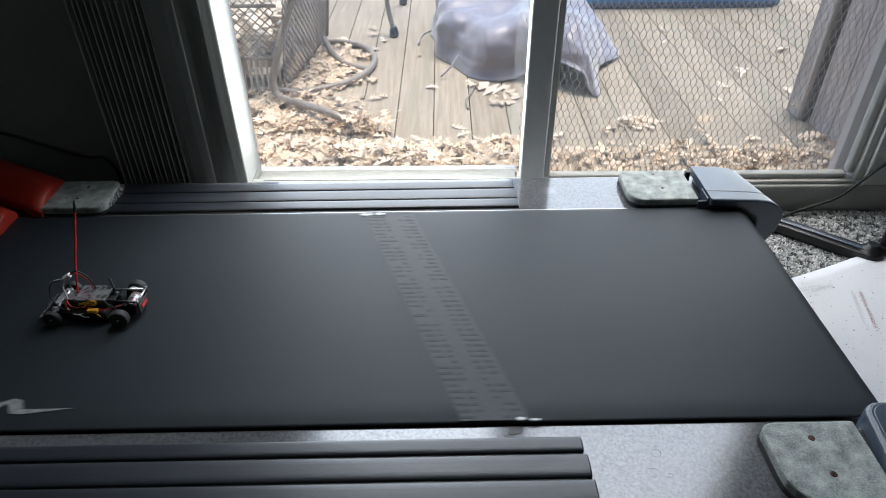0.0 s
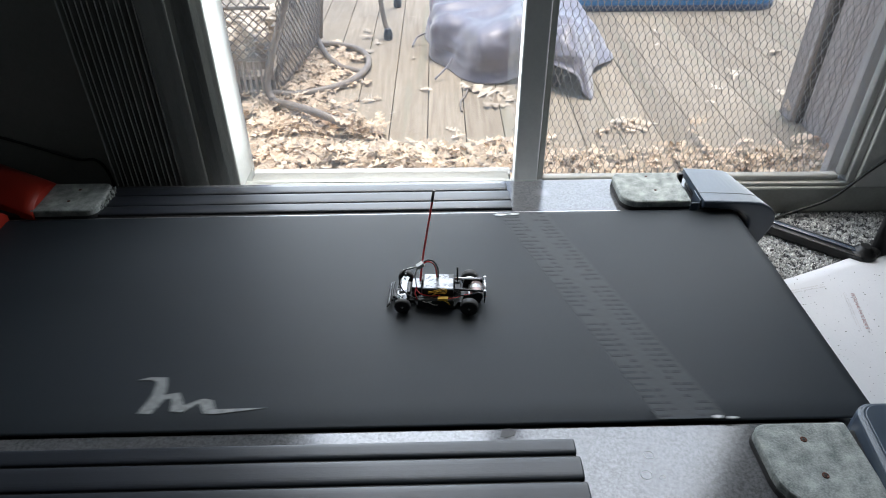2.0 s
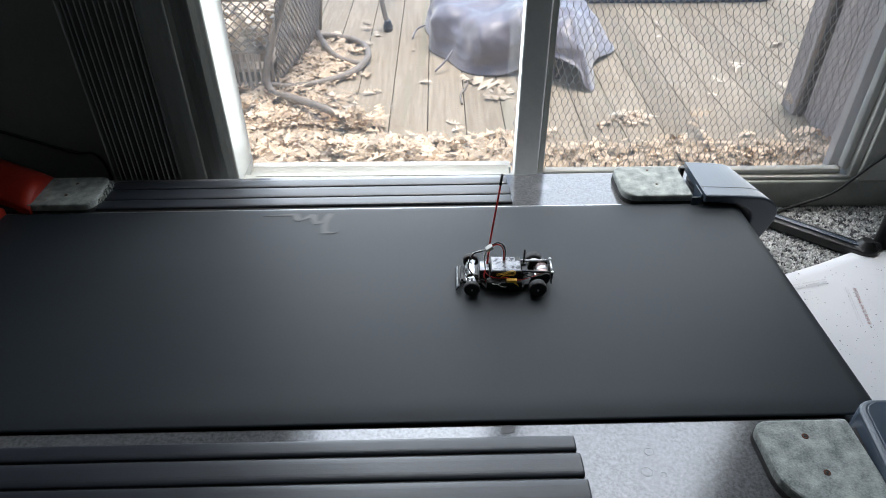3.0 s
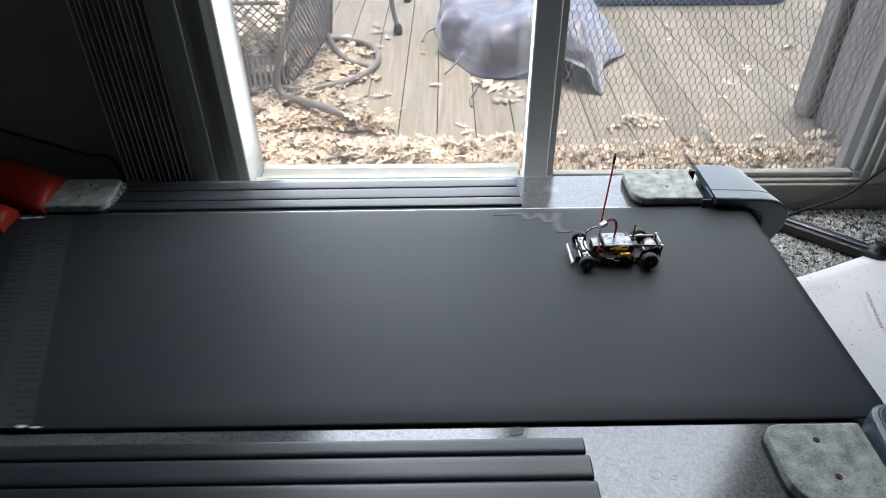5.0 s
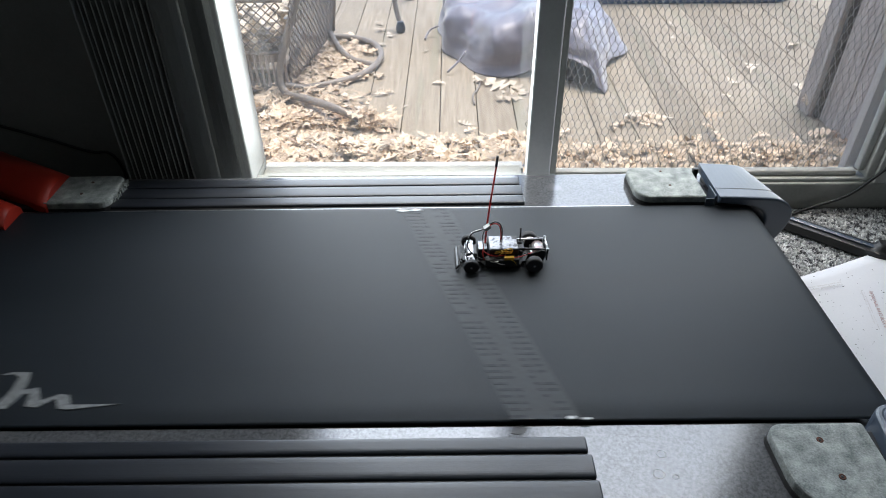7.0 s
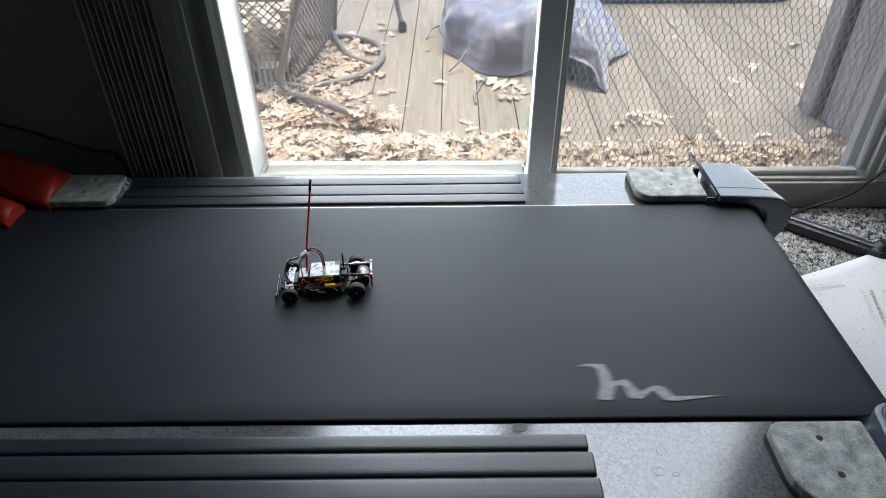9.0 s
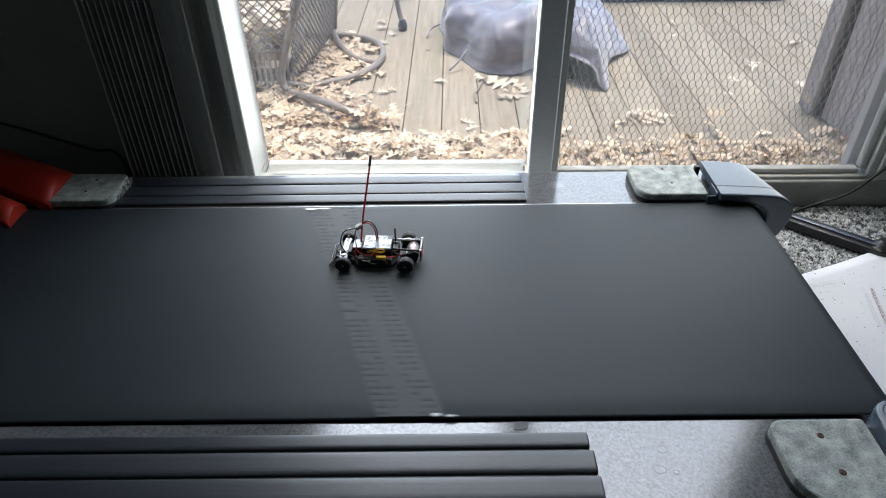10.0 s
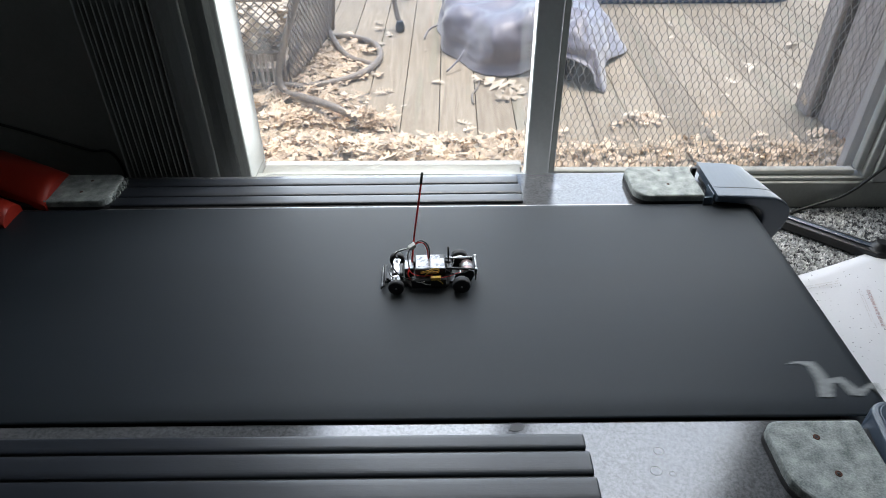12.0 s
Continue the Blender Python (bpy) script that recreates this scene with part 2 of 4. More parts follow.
def part(name, bm, material, parent, label="", at=None):
    """One mesh, given in world places, under a thing or a part; at: its own origin."""
    base = LOC[parent.name]
    at = Vector(at) if at is not None else base
    ob = link(name, bm, material, at)
    ob.parent = parent
    ob.location = at - base
    LOC[ob.name] = at
    return tagged(ob, label)


def solid(name, bm, material, label, category="", group="", kind="", loc=(0, 0, 0)):
    """One mesh that is a thing, or a piece of the setting, by itself."""
    ob = link(name, bm, material, loc)
    ob.location = loc
    LOC[ob.name] = Vector(loc)
    return tagged(ob, label, category, group, kind)


# ---- the room ----
WALL = 1.237
solid("floor", B_(-3.5, 3.0, -3.0, WALL, -0.05, 0.0), M_CARPET, "grey speckled loop-pile carpet", "carpet", kind="structure")
solid("ceiling", B_(-3.5, 3.0, -3.0, 1.4, 2.4, 2.5), M_WALL, "plain painted ceiling", "ceiling", kind="structure")
solid("wall_north_left", B_(-3.5, -0.56, WALL, 1.40, -0.05, 2.4), M_WALL, "dark painted wall beside the sliding door", "wall", kind="structure")
solid("wall_north_right", B_(1.02, 3.0, WALL, 1.40, -0.05, 2.4), M_WALL, "dark painted wall beside the sliding door", "wall", kind="structure")
solid("wall_north_top", B_(-0.56, 1.02, WALL, 1.40, 2.1, 2.4), M_WALL, "painted wall above the sliding door", "wall", kind="structure")
solid("wall_south", B_(-3.5, 3.0, -3.1, -3.0, -0.05, 2.4), M_WALL, "plain painted wall", "wall", kind="structure")
solid("wall_west", B_(-3.6, -3.5, -3.1, 1.4, -0.05, 2.4), M_WALL, "plain painted wall", "wall", kind="structure")
solid("wall_east", B_(3.0, 3.1, -3.1, 1.4, -0.05, 2.4), M_WALL, "plain painted wall", "wall", kind="structure")


def sliding_door():
    d = thing("door_1", (0.23, WALL, 0), "white sliding glass patio door with a pale meeting stile", "door", kind="structure")
    part("threshold", B_(-0.56, 1.02, 1.222, 1.272, 0.0, 0.066, bevel=0.004), M_SILL, d, "white door sill, its paint darkened for shade")
    part("outer_sill", B_(-0.56, 1.02, 1.2725, 1.40, -0.06, -0.005, bevel=0.003), M_PAINT, d)
    part("track", B_(-0.40, 0.15, 1.26, 1.272, 0.0662, 0.0676, bevel=0.0004), M_SILL, d)
    part("track", B_(-0.424, 0.163, 1.2725, 1.335, -0.004, 0.050, bevel=0.003), M_SILL, d)
    # jambs and head
    part("jamb", B_(-0.56, -0.424, 1.227, 1.335, 0.066, 2.1, bevel=0.003), M_PAINT, d)
    part("jamb", B_(-0.56, -0.452, 1.3355, 1.40, 0.066, 2.1, bevel=0.003), M_PAINT, d)
    part("jamb_foot", B_(-0.56, -0.4245, 1.2725, 1.335, -0.004, 0.0655), M_PAINT, d)
    part("jamb_foot", B_(-0.56, -0.4525, 1.3355, 1.40, -0.004, 0.0655), M_PAINT, d)
    part("jamb", B_(0.905, 1.02, 1.222, 1.268, 0.066, 2.1, bevel=0.003), M_PAINT, d)
    part("jamb", B_(0.985, 1.02, 1.2685, 1.40, -0.004, 2.1, bevel=0.003), M_PAINT, d)
    part("head", B_(-0.424, 0.905, 1.222, 1.40, 2.04, 2.1, bevel=0.003), M_PAINT, d)
    for x0, x1 in ((0.931, 0.9565), (0.959, 0.9845)):
        part("outer_casing", B_(x0, x1, 1.372, 1.398, -0.004, 2.04, bevel=0.002), M_CASING, d, "dusty grey-brown outer casing board")
    # fixed sash, outer plane
    s = part("fixed_sash", B_(-0.4515, -0.432, 1.3355, 1.37, 0.043, 2.04, bevel=0.003), M_PAINT, d, at=(-0.1, 1.35, 0.07))
    part("bottom_rail", B_(-0.432, 0.17, 1.3355, 1.37, -0.004, 0.042, bevel=0.003), M_PAINT, s)
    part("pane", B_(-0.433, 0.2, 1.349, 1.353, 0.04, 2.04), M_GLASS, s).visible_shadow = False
    # sliding sash, inner plane
    s = part("sliding_sash", B_(0.164, 0.214, 1.228, 1.265, 0.070, 2.04, bevel=0.003), M_STILEPAINT, d, "meeting stile in paint lightened against shade", at=(0.5, 1.245, 0.07))
    part("glazing_bead", B_(0.214, 0.228, 1.238, 1.262, 0.082, 2.04, bevel=0.003), M_PAINT, s)
    part("bottom_rail", B_(0.214, 0.905, 1.2295, 1.265, 0.0665, 0.074, bevel=0.002), M_PAINT, s)
    part("glazing_bead", B_(0.228, 0.874, 1.240, 1.262, 0.074, 0.086, bevel=0.004), M_PAINT, s)
    part("stile", B_(0.888, 0.905, 1.2295, 1.265, 0.074, 2.04, bevel=0.003), M_PAINT, s)
    part("glazing_bead", B_(0.874, 0.888, 1.240, 1.262, 0.086, 2.04, bevel=0.003), M_PAINT, s)
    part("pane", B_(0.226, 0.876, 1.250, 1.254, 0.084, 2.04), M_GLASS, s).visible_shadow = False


sliding_door()


def vertical_blind():
    b = thing("vertical_blind", (-0.58, 1.19, 0.02), "dark drawn-back vertical blind stacked beside the door", "blind")
    for i in range(13):
        x = -0.648 + i * 0.0108 + 0.0012 * math.sin(i * 2.3)
        bm = bmesh.new()
        prism(bm, [(x, 1.155), (x + 0.0016, 1.1515), (x + 0.0034, 1.153), (x + 0.008, 1.19), (x + 0.0072, 1.215), (x + 0.0048, 1.215), (x + 0.0056, 1.19)], 0.03, 2.02, "z")
        part("slat", bm, M_BLIND, b)
    # the last three slats, turned flat and lapped
    for x0, x1, y in ((-0.519, -0.463, 1.1495), (-0.468, -0.4245, 1.161), (-0.442, -0.4165, 1.196)):
        bm = bmesh.new()
        w = x1 - x0
        prism(bm, [(x0, y + 0.008), (x0 + w * 0.3, y + 0.002), (x0 + w * 0.7, y), (x1 - 0.002, y + 0.0012), (x1, y + 0.002), (x1 - 0.002, y + 0.0024), (x0 + w * 0.7, y + 0.002), (x0 + w * 0.3, y + 0.004)], 0.03, 2.02, "z")
        part("slat", bm, M_BLIND, b)
    part("headrail", B_(-0.72, 0.95, 1.17, 1.21, 2.03, 2.08, bevel=0.004), M_PAINT, b)


vertical_blind()


# ---- treadmill ----
Y0, Y1 = 0.5315, 1.0125
X0, X1 = -0.93, 0.533
ROLL = 0.03


def treadmill():
    t = thing("treadmill", (-0.2, 0.77, 0), "dark treadmill with a worn black running belt and grey foot rails", "treadmill")
    # belt: a loop round two rollers
    prof = []
    for k in range(13):
        a = math.pi / 2 - math.pi * k / 12
        prof.append((X1 + ROLL * math.cos(a), BELT - ROLL + ROLL * math.sin(a)))
    for k in range(13):
        a = -math.pi / 2 - math.pi * k / 12
        prof.append((X0 + ROLL * math.cos(a), BELT - ROLL + ROLL * math.sin(a)))
    inner = [(x * 1.0, BELT - ROLL + (z - BELT + ROLL) * 0.9) for x, z in prof]
    bm = bmesh.new()
    n = len(prof)
    # the edges droop towards the rails
    across = [(Y0, 0.0036), (Y0 + 0.004, 0.0029), (Y0 + 0.009, 0.0021), (Y0 + 0.015, 0.0012), (Y0 + 0.022, 0.0005), (Y0 + 0.03, 0.0001), (Y0 + 0.04, 0.0),
              (Y1 - 0.014, 0.0), (Y1 - 0.008, 0.0004), (Y1 - 0.003, 0.0014), (Y1, 0.0026)]
    mid = BELT - ROLL
    rows = [[bm.verts.new((p[0], y, mid + (p[1] - mid) * (1 - drop / ROLL))) for p in prof] for y, drop in across]
    rows += [[bm.verts.new((p[0], y, mid + (p[1] - mid) * 0.92)) for p in inner] for y in (Y1 - 0.001, Y0 + 0.001)]
    for a, b in zip(rows, rows[1:] + rows[:1]):
        for k in range(n):
            bm.faces.new((a[k], a[(k + 1) % n], b[(k + 1) % n], b[k])).smooth = True
    bmesh.ops.recalc_face_normals(bm, faces=bm.faces)
    belt = part("belt", bm, M_BELT, t, "matte black rubber running belt")
    for x in (X0, X1):
        part("roller", lathe(bmesh.new(), [(ROLL * 0.85, Y0 - 0.01), (ROLL * 0.85, Y1 + 0.01)], "y", (x, 0, BELT - ROLL)), M_STEEL, t)
    part("deck_board", B_(X0 + 0.04, X1 - 0.04, Y0 + 0.01, Y1 - 0.01, 0.128, 0.145), M_BLACK, t)
    # side plates
    for name, y0, y1, zt in (("side_rail", 1.0135, 1.135, 0.1435), ("side_rail", 0.36, 0.5305, 0.1435)):
        part(name, B_(-1.0, 0.50, y0, y1, 0.03, zt, bevel=0.003), M_PLATE, t, "worn galvanised steel side rail")
    # added bright strip that draws the highlight line along the plate's lip
    part("edge_trim", B_(-0.99, 0.34, 1.0137, 1.0168, 0.1438, 0.1462, bevel=0.001), M_STEEL, t, "added bright strip drawing the highlight beside the belt")
    for x, y, q in ((0.246, 0.486, 0.0052), (0.236, 0.459, 0.006), (0.254, 0.455, 0.0032)):
        ring = tube(bmesh.new(), [(x + q * 1.1 * math.cos(a), y + q * math.sin(a), 0.1432) for a in (2 * math.pi * k / 24 for k in range(25))], 0.0006, 5)
        part("ring_stain", ring, M_STAIN, t, "pale ring-shaped stain")
    part("tar_spot", prism(bmesh.new(), [(0.072, 0.517), (0.08, 0.5155), (0.089, 0.518), (0.092, 0.524), (0.085, 0.529), (0.075, 0.527)], 0.1436, 0.1441, "z"), M_BLACK, t, "dark smear on the rail")
    # black strip laid flat to paint the shadow gap beside the ribs
    part("rail_gap", B_(-0.99, 0.141, 1.0172, 1.0245, 0.1437, 0.1443), M_BLACK, t, "black strip laid as the shadow gap beside the ribs")
    # ribs on a thin rubber base, black for the shadow lines between them
    part("rail_mat", B_(-0.99, 0.138, 1.0265, 1.119, 0.1437, 0.1455, bevel=0.0006), M_BLACK, t)
    part("rail_mat", B_(-0.99, 0.157, 0.372, 0.5075, 0.1437, 0.1457, bevel=0.0006), M_BLACK, t)
    for y0, y1, x1 in ((1.0255, 1.0525, 0.142), (1.0550, 1.0885, 0.142), (1.0910, 1.118, 0.139)):
        part("foot_rib", rib(-0.99, x1, y0, y1, 0.1437, 0.150), M_RIB, t)
    for y0, y1, x1 in ((0.4868, 0.5085, 0.160), (0.4522, 0.4838, 0.1635), (0.4172, 0.4492, 0.1655), (0.3822, 0.4142, 0.167)):
        part("foot_rib", rib(-0.99, x1, y0, y1, 0.1437, 0.150), M_RIB, t)
    return t, belt


def rib(x0, x1, y0, y1, z0, z1):
    """A low rounded bar with a rounded end."""
    bm = bmesh.new()
    w = (y1 - y0)
    h = z1 - z0
    prof = [(y0, z0)]
    for k in range(15):
        a = math.pi * k / 14
        c, q = math.cos(a), math.sin(a)
        prof.append((y0 + w * (0.5 - 0.5 * math.copysign(abs(c) ** 0.55, c)), z0 + h * (0.3 + 0.7 * q ** 0.55)))
    prof.append((y1, z0))
    prism(bm, prof, x0, x1, "x", bevel=0.002)
    return bm


def pad_outline(x0, x1, y0, y1, big):
    """A plate outline with one broad rounded corner and three small ones."""
    out = []
    for cx, cy, r, a0 in ((x1, y1, 0.004, 0), (x0, y1, 0.018, 90), (x0, y0, big, 180), (x1, y0, 0.005, 270)):
        sx = -1 if a0 in (0, 270) else 1
        sy = -1 if a0 in (0, 90) else 1
        for k in range(7):
            a = radians(a0 + 15 * k)
            out.append((cx + sx * r + r * math.cos(a), cy + sy * r + r * math.sin(a)))
    return out


TREAD, BELT_PART = treadmill()


def foot_pads():
    def pad(x0, x1, y0, y1, big, holes, flip=False):
        o = pad_outline(x0, x1, y0, y1, big)
        if flip:
            o = [(x0 + x1 - x, y) for x, y in o][::-1]
        p = part("end_pad", prism(bmesh.new(), o, 0.147, 0.164, "z", bevel=0.0035), M_PAD, TREAD, "weathered pale grey end pad with screws", at=((x0 + x1) / 2, (y0 + y1) / 2, 0.15))
        part("pad_skirt", prism(bmesh.new(), [((x - (x0 + x1) / 2) * 1.02 + (x0 + x1) / 2, (y - (y0 + y1) / 2) * 1.02 + (y0 + y1) / 2) for x, y in o], 0.1437, 0.1515, "z"), M_PADSIDE, p)
        for x, y, r in holes:
            sc = part("screw", lathe(bmesh.new(), [(r, 0), (r, 0.0009), (r * 0.8, 0.0013), (r * 0.62, 0.0012), (r * 0.55, 0.0006)], "z", (x, y, 0.1635), 18), M_RUST, p, "rusty countersunk screw")
            part("socket", lathe(bmesh.new(), [(r * 0.42, 0.0006), (r * 0.42, 0.0011), (r * 0.3, 0.0012)], "z", (x, y, 0.1635), 12), M_BLACK, sc)
    pad(0.344, 0.470, 1.016, 1.122, 0.03, ((0.409, 1.106, 0.0025), (0.413, 1.055, 0.0025)))
    pad(0.373, 0.489, 0.395, 0.513, 0.05, ((0.427, 0.488, 0.004), (0.429, 0.439, 0.004)))
    pad(-0.735, -0.617, 1.0165, 1.1135, 0.02, ((-0.672, 1.0885, 0.003), (-0.676, 1.0485, 0.003)), True)
    # chipped crumbs along the broken end of the front pad
    rng = random.Random(12)
    for k in range(34):
        u = k / 33
        x, y, r = -0.6155 - 0.016 * max(0.0, 0.3 - u) / 0.3 + rng.uniform(-0.004, 0.003), 1.018 + 0.092 * u, rng.uniform(0.001, 0.0028)
        o = [(x + r * rng.uniform(0.6, 1.3) * math.cos(a), y + r * rng.uniform(0.6, 1.3) * math.sin(a)) for a in (0, 0.9, 1.9, 2.8, 3.8, 4.9, 5.6)]
        part("pad_crumb", prism(bmesh.new(), o, 0.146, rng.uniform(0.150, 0.162), "z"), M_PAD, TREAD)


foot_pads()


def end_caps():
    def outline(x):
        o = [(x, 0.1745), (x + 0.04, 0.173), (x + 0.085, 0.1705), (x + 0.112, 0.166), (x + 0.131, 0.154), (x + 0.1405, 0.137), (x + 0.139, 0.113), (x + 0.124, 0.078)]
        i = [(x + 0.1, 0.078), (x + 0.0935, 0.10), (x + 0.0935, 0.122), (x + 0.088, 0.137), (x + 0.074, 0.148), (x + 0.05, 0.155), (x, 0.16)]
        o = [(p.x, p.z) for p in smooth_path([(a, 0, b) for a, b in o], 4)]
        i = [(p.x, p.z) for p in smooth_path([(a, 0, b) for a, b in i], 3)]
        return o + i

    def tapered(bm, x, y0):
        """Shortens the cap towards the wall."""
        for v in bm.verts:
            v.co.x = x + (v.co.x - x) * (1 - 0.26 * max(0.0, (v.co.y - y0) / 0.12))
        return bm
    for y0, y1, x in ((0.996, 1.120, 0.4835),):
        c = part("end_cap", tapered(prism(bmesh.new(), outline(x), y0, y1, "y", bevel=0.0045, seg=3), x, y0), M_CAP, TREAD, "blue-grey plastic roller end cap", at=(x + 0.06, (y0 + y1) / 2, 0.12))
        part("cap_body", B_(x + 0.006, x + 0.07, y0 + 0.010, y1 - 0.008, 0.06, 0.152, bevel=0.004), M_BLACK, c)
        top = 0.171
        part("bracket", B_(x - 0.004, x - 0.0015, y0 + 0.010, y0 + 0.045, 0.1437, top, bevel=0.0006), M_CAP, c)
        part("bracket", B_(x - 0.019, x - 0.0045, y0 + 0.010, y0 + 0.0125, 0.1437, top - 0.006, bevel=0.0006), M_CAP, c)
        part("bracket", B_(x - 0.017, x - 0.005, y0 + 0.05, y0 + 0.09, 0.1437, top - 0.018, bevel=0.002), M_BLACK, c)
        part("bracket", B_(x - 0.014, x - 0.004, y1 - 0.02, y1 - 0.012, 0.1437, top, bevel=0.001), M_BLACK, c)
        part("groove", tapered(prism(bmesh.new(), [(a + 0.0004, b + 0.0004) for a, b in outline(x)], y0 + 0.030, y0 + 0.0314, "y"), x, y0), M_BLACK, c)

    o = []
    for cx, cy, a0 in ((0.62, 0.505, 0), (0.522, 0.505, 90), (0.507, 0.40, 180), (0.62, 0.40, 270)):
        for k in range(7):
            a = radians(a0 + 15 * k)
            o.append((cx + 0.024 * math.cos(a), cy + 0.024 * math.sin(a)))
    c = part("end_cap", prism(bmesh.new(), o, 0.07, 0.180, "z", bevel=0.006, seg=3), M_CAP, TREAD, "blue-grey plastic roller end cap", at=(0.56, 0.45, 0.12))
    inner = [((a - 0.565) * 0.9 + 0.565, (b - 0.452) * 0.92 + 0.452) for a, b in o]
    part("cap_panel", prism(bmesh.new(), inner, 0.1795, 0.1815, "z", bevel=0.001), M_CAP, c)
    part("bracket", B_(0.488, 0.499, 0.40, 0.505, 0.1437, 0.158, bevel=0.002), M_BLACK, c)


end_caps()


def red_hood():
    """Two arched red lobes over the front of the far foot rail, running back and away."""
    def lobe(x, y0, y1, rise, run):
        bm = bmesh.new()
        rings = []
        for k in range(9):
            u = k / 8
            grow = 1 - 0.10 * (1 - min(1.0, u * 5)) ** 2
            ring = []
            for j in range(17):
                v = j / 16
                z = 0.147 + rise * grow * math.sin(math.pi * (0.08 + 0.80 * v)) ** 0.75
                ring.append(bm.verts.new((x - run * u, y0 + (y1 - y0) * v + 0.46 * run * u, z + 0.015 * u)))
            ring += [bm.verts.new((x - run * u, y1 + 0.46 * run * u, 0.1445)), bm.verts.new((x - run * u, y0 + 0.46 * run * u, 0.1445))]
            rings.append(ring)
        n = len(rings[0])
        for a, b in zip(rings, rings[1:]):
            for k in range(n):
                bm.faces.new((a[k], a[(k + 1) % n], b[(k + 1) % n], b[k])).smooth = k < 16
        bm.faces.new(rings[0]), bm.faces.new(rings[-1])
        bmesh.ops.recalc_face_normals(bm, faces=bm.faces)
        return bm
    h = part("hood_cover", lobe(-0.727, 1.010, 1.116, 0.034, 0.2), M_RED, TREAD, "glossy red moulded plastic cover", at=(-0.85, 1.05, 0.15))
    part("hood_lobe", lobe(-0.772, 0.952, 1.012, 0.028, 0.2), M_RED, h)


red_hood()
# the whole machine stands slightly askew to the door
ASKEW = Matrix.Translation((0.3, 0.77, 0)) @ Matrix.Rotation(radians(0.8), 4, "Z") @ Matrix.Translation((-0.3, -0.77, 0))
TREAD.matrix_basis = ASKEW @ Matrix.Translation(LOC[TREAD.name])


# ---- the belt's moving marks ----
LOOP = 2.8181
COEF = (-0.49029, 1.57461, -0.0401374, 0.01264739, -0.00113381, 0.00003766660)


def belt_at(t):
    """How far the belt has run: the place of the near mark's tip on the first pass."""
    base = sum(c * t ** k for k, c in enumerate(COEF))
    return base - float(np.interp(t, (0, 0.5, 1.9, 2.2, 2.5, 5.4, 5.6, 5.8, 6.0, 7.0, 7.2, 8.8, 9.0, 10.1, 10.5, 11.5, 11.9),
                                  (-0.008, -0.008, -0.008, -0.01, -0.024, 0.022, 0.004, -0.02, -0.046, -0.034, -0.042, 0.006, 0.004, 0.004, -0.018, -0.01, -0.01)))


MARKS = []      # (object, offset along the belt)


def add_mark(name, bm, material, off, y, label):
    """A small rigid piece on the belt; its mesh lies about its own middle."""
    ob = part(name, bm, material, BELT_PART, label, at=(0, 0, 0))
    base = LOC[BELT_PART.name]
    MARKS.append((ob, off, Vector((0, y, 0)) - base))


LOGO = [(50, 78), (110, 62), (215, 65), (240, 130), (235, 160), (320, 148), (345, 175), (375, 215), (470, 182), (525, 190), (560, 238), (845, 236),
        (570, 262), (500, 258), (455, 205), (375, 250), (310, 245), (290, 180), (255, 180), (205, 255), (130, 252), (170, 160), (165, 90), (120, 75)]


def zigzag_mark(sign, off, y, material, long=1.0):
    pts = [((a - 845) * 0.000226 * sign * long, (238 - b) * 0.000323 * sign) for a, b in LOGO]
    step = 0.02
    xs = [p[0] for p in pts]
    k0, k1 = math.floor(min(xs) / step), math.ceil(max(xs) / step)
    for k in range(k0, k1):
        bm = bmesh.new()
        f = bm.faces.new([bm.verts.new((x, v, 0)) for x, v in pts])
        bmesh.ops.triangulate(bm, faces=[f])
        for co, no in ((k * step, (-1, 0, 0)), ((k + 1) * step, (1, 0, 0))):
            bmesh.ops.bisect_plane(bm, geom=bm.verts[:] + bm.edges[:] + bm.faces[:], plane_co=(co, 0, 0), plane_no=no, clear_outer=True)
        if not bm.faces:
            bm.free()
            continue
        bmesh.ops.recalc_face_normals(bm, faces=bm.faces)
        ext = bmesh.ops.extrude_face_region(bm, geom=bm.faces[:])
        bmesh.ops.translate(bm, verts=[v for v in ext["geom"] if isinstance(v, bmesh.types.BMVert)], vec=(0, 0, 0.0006))
        bmesh.ops.recalc_face_normals(bm, faces=bm.faces)
        mid = (k + 0.5) * step
        bmesh.ops.translate(bm, verts=bm.verts, vec=(-mid, 0, 0))
        todo = set(bm.faces)
        while todo:
            isle, edge = set(), [todo.pop()]
            while edge:
                f = edge.pop()
                isle.add(f)
                near = {g for e in f.edges for g in e.link_faces} & todo
                todo -= near
                edge += list(near)
            piece = bmesh.new()
            made = {}
            for f in isle:
                piece.faces.new([made.setdefault(v, None) or made.update({v: piece.verts.new(v.co)}) or made[v] for v in f.verts])
            add_mark("belt_mark", piece, material, off + mid, y, "pale grey printed zigzag mark")
        bm.free()


zigzag_mark(1, 0.005, 0.5635, M_MARK)
zigzag_mark(-1, 1.185, 0.989, M_FAINT, 0.76)


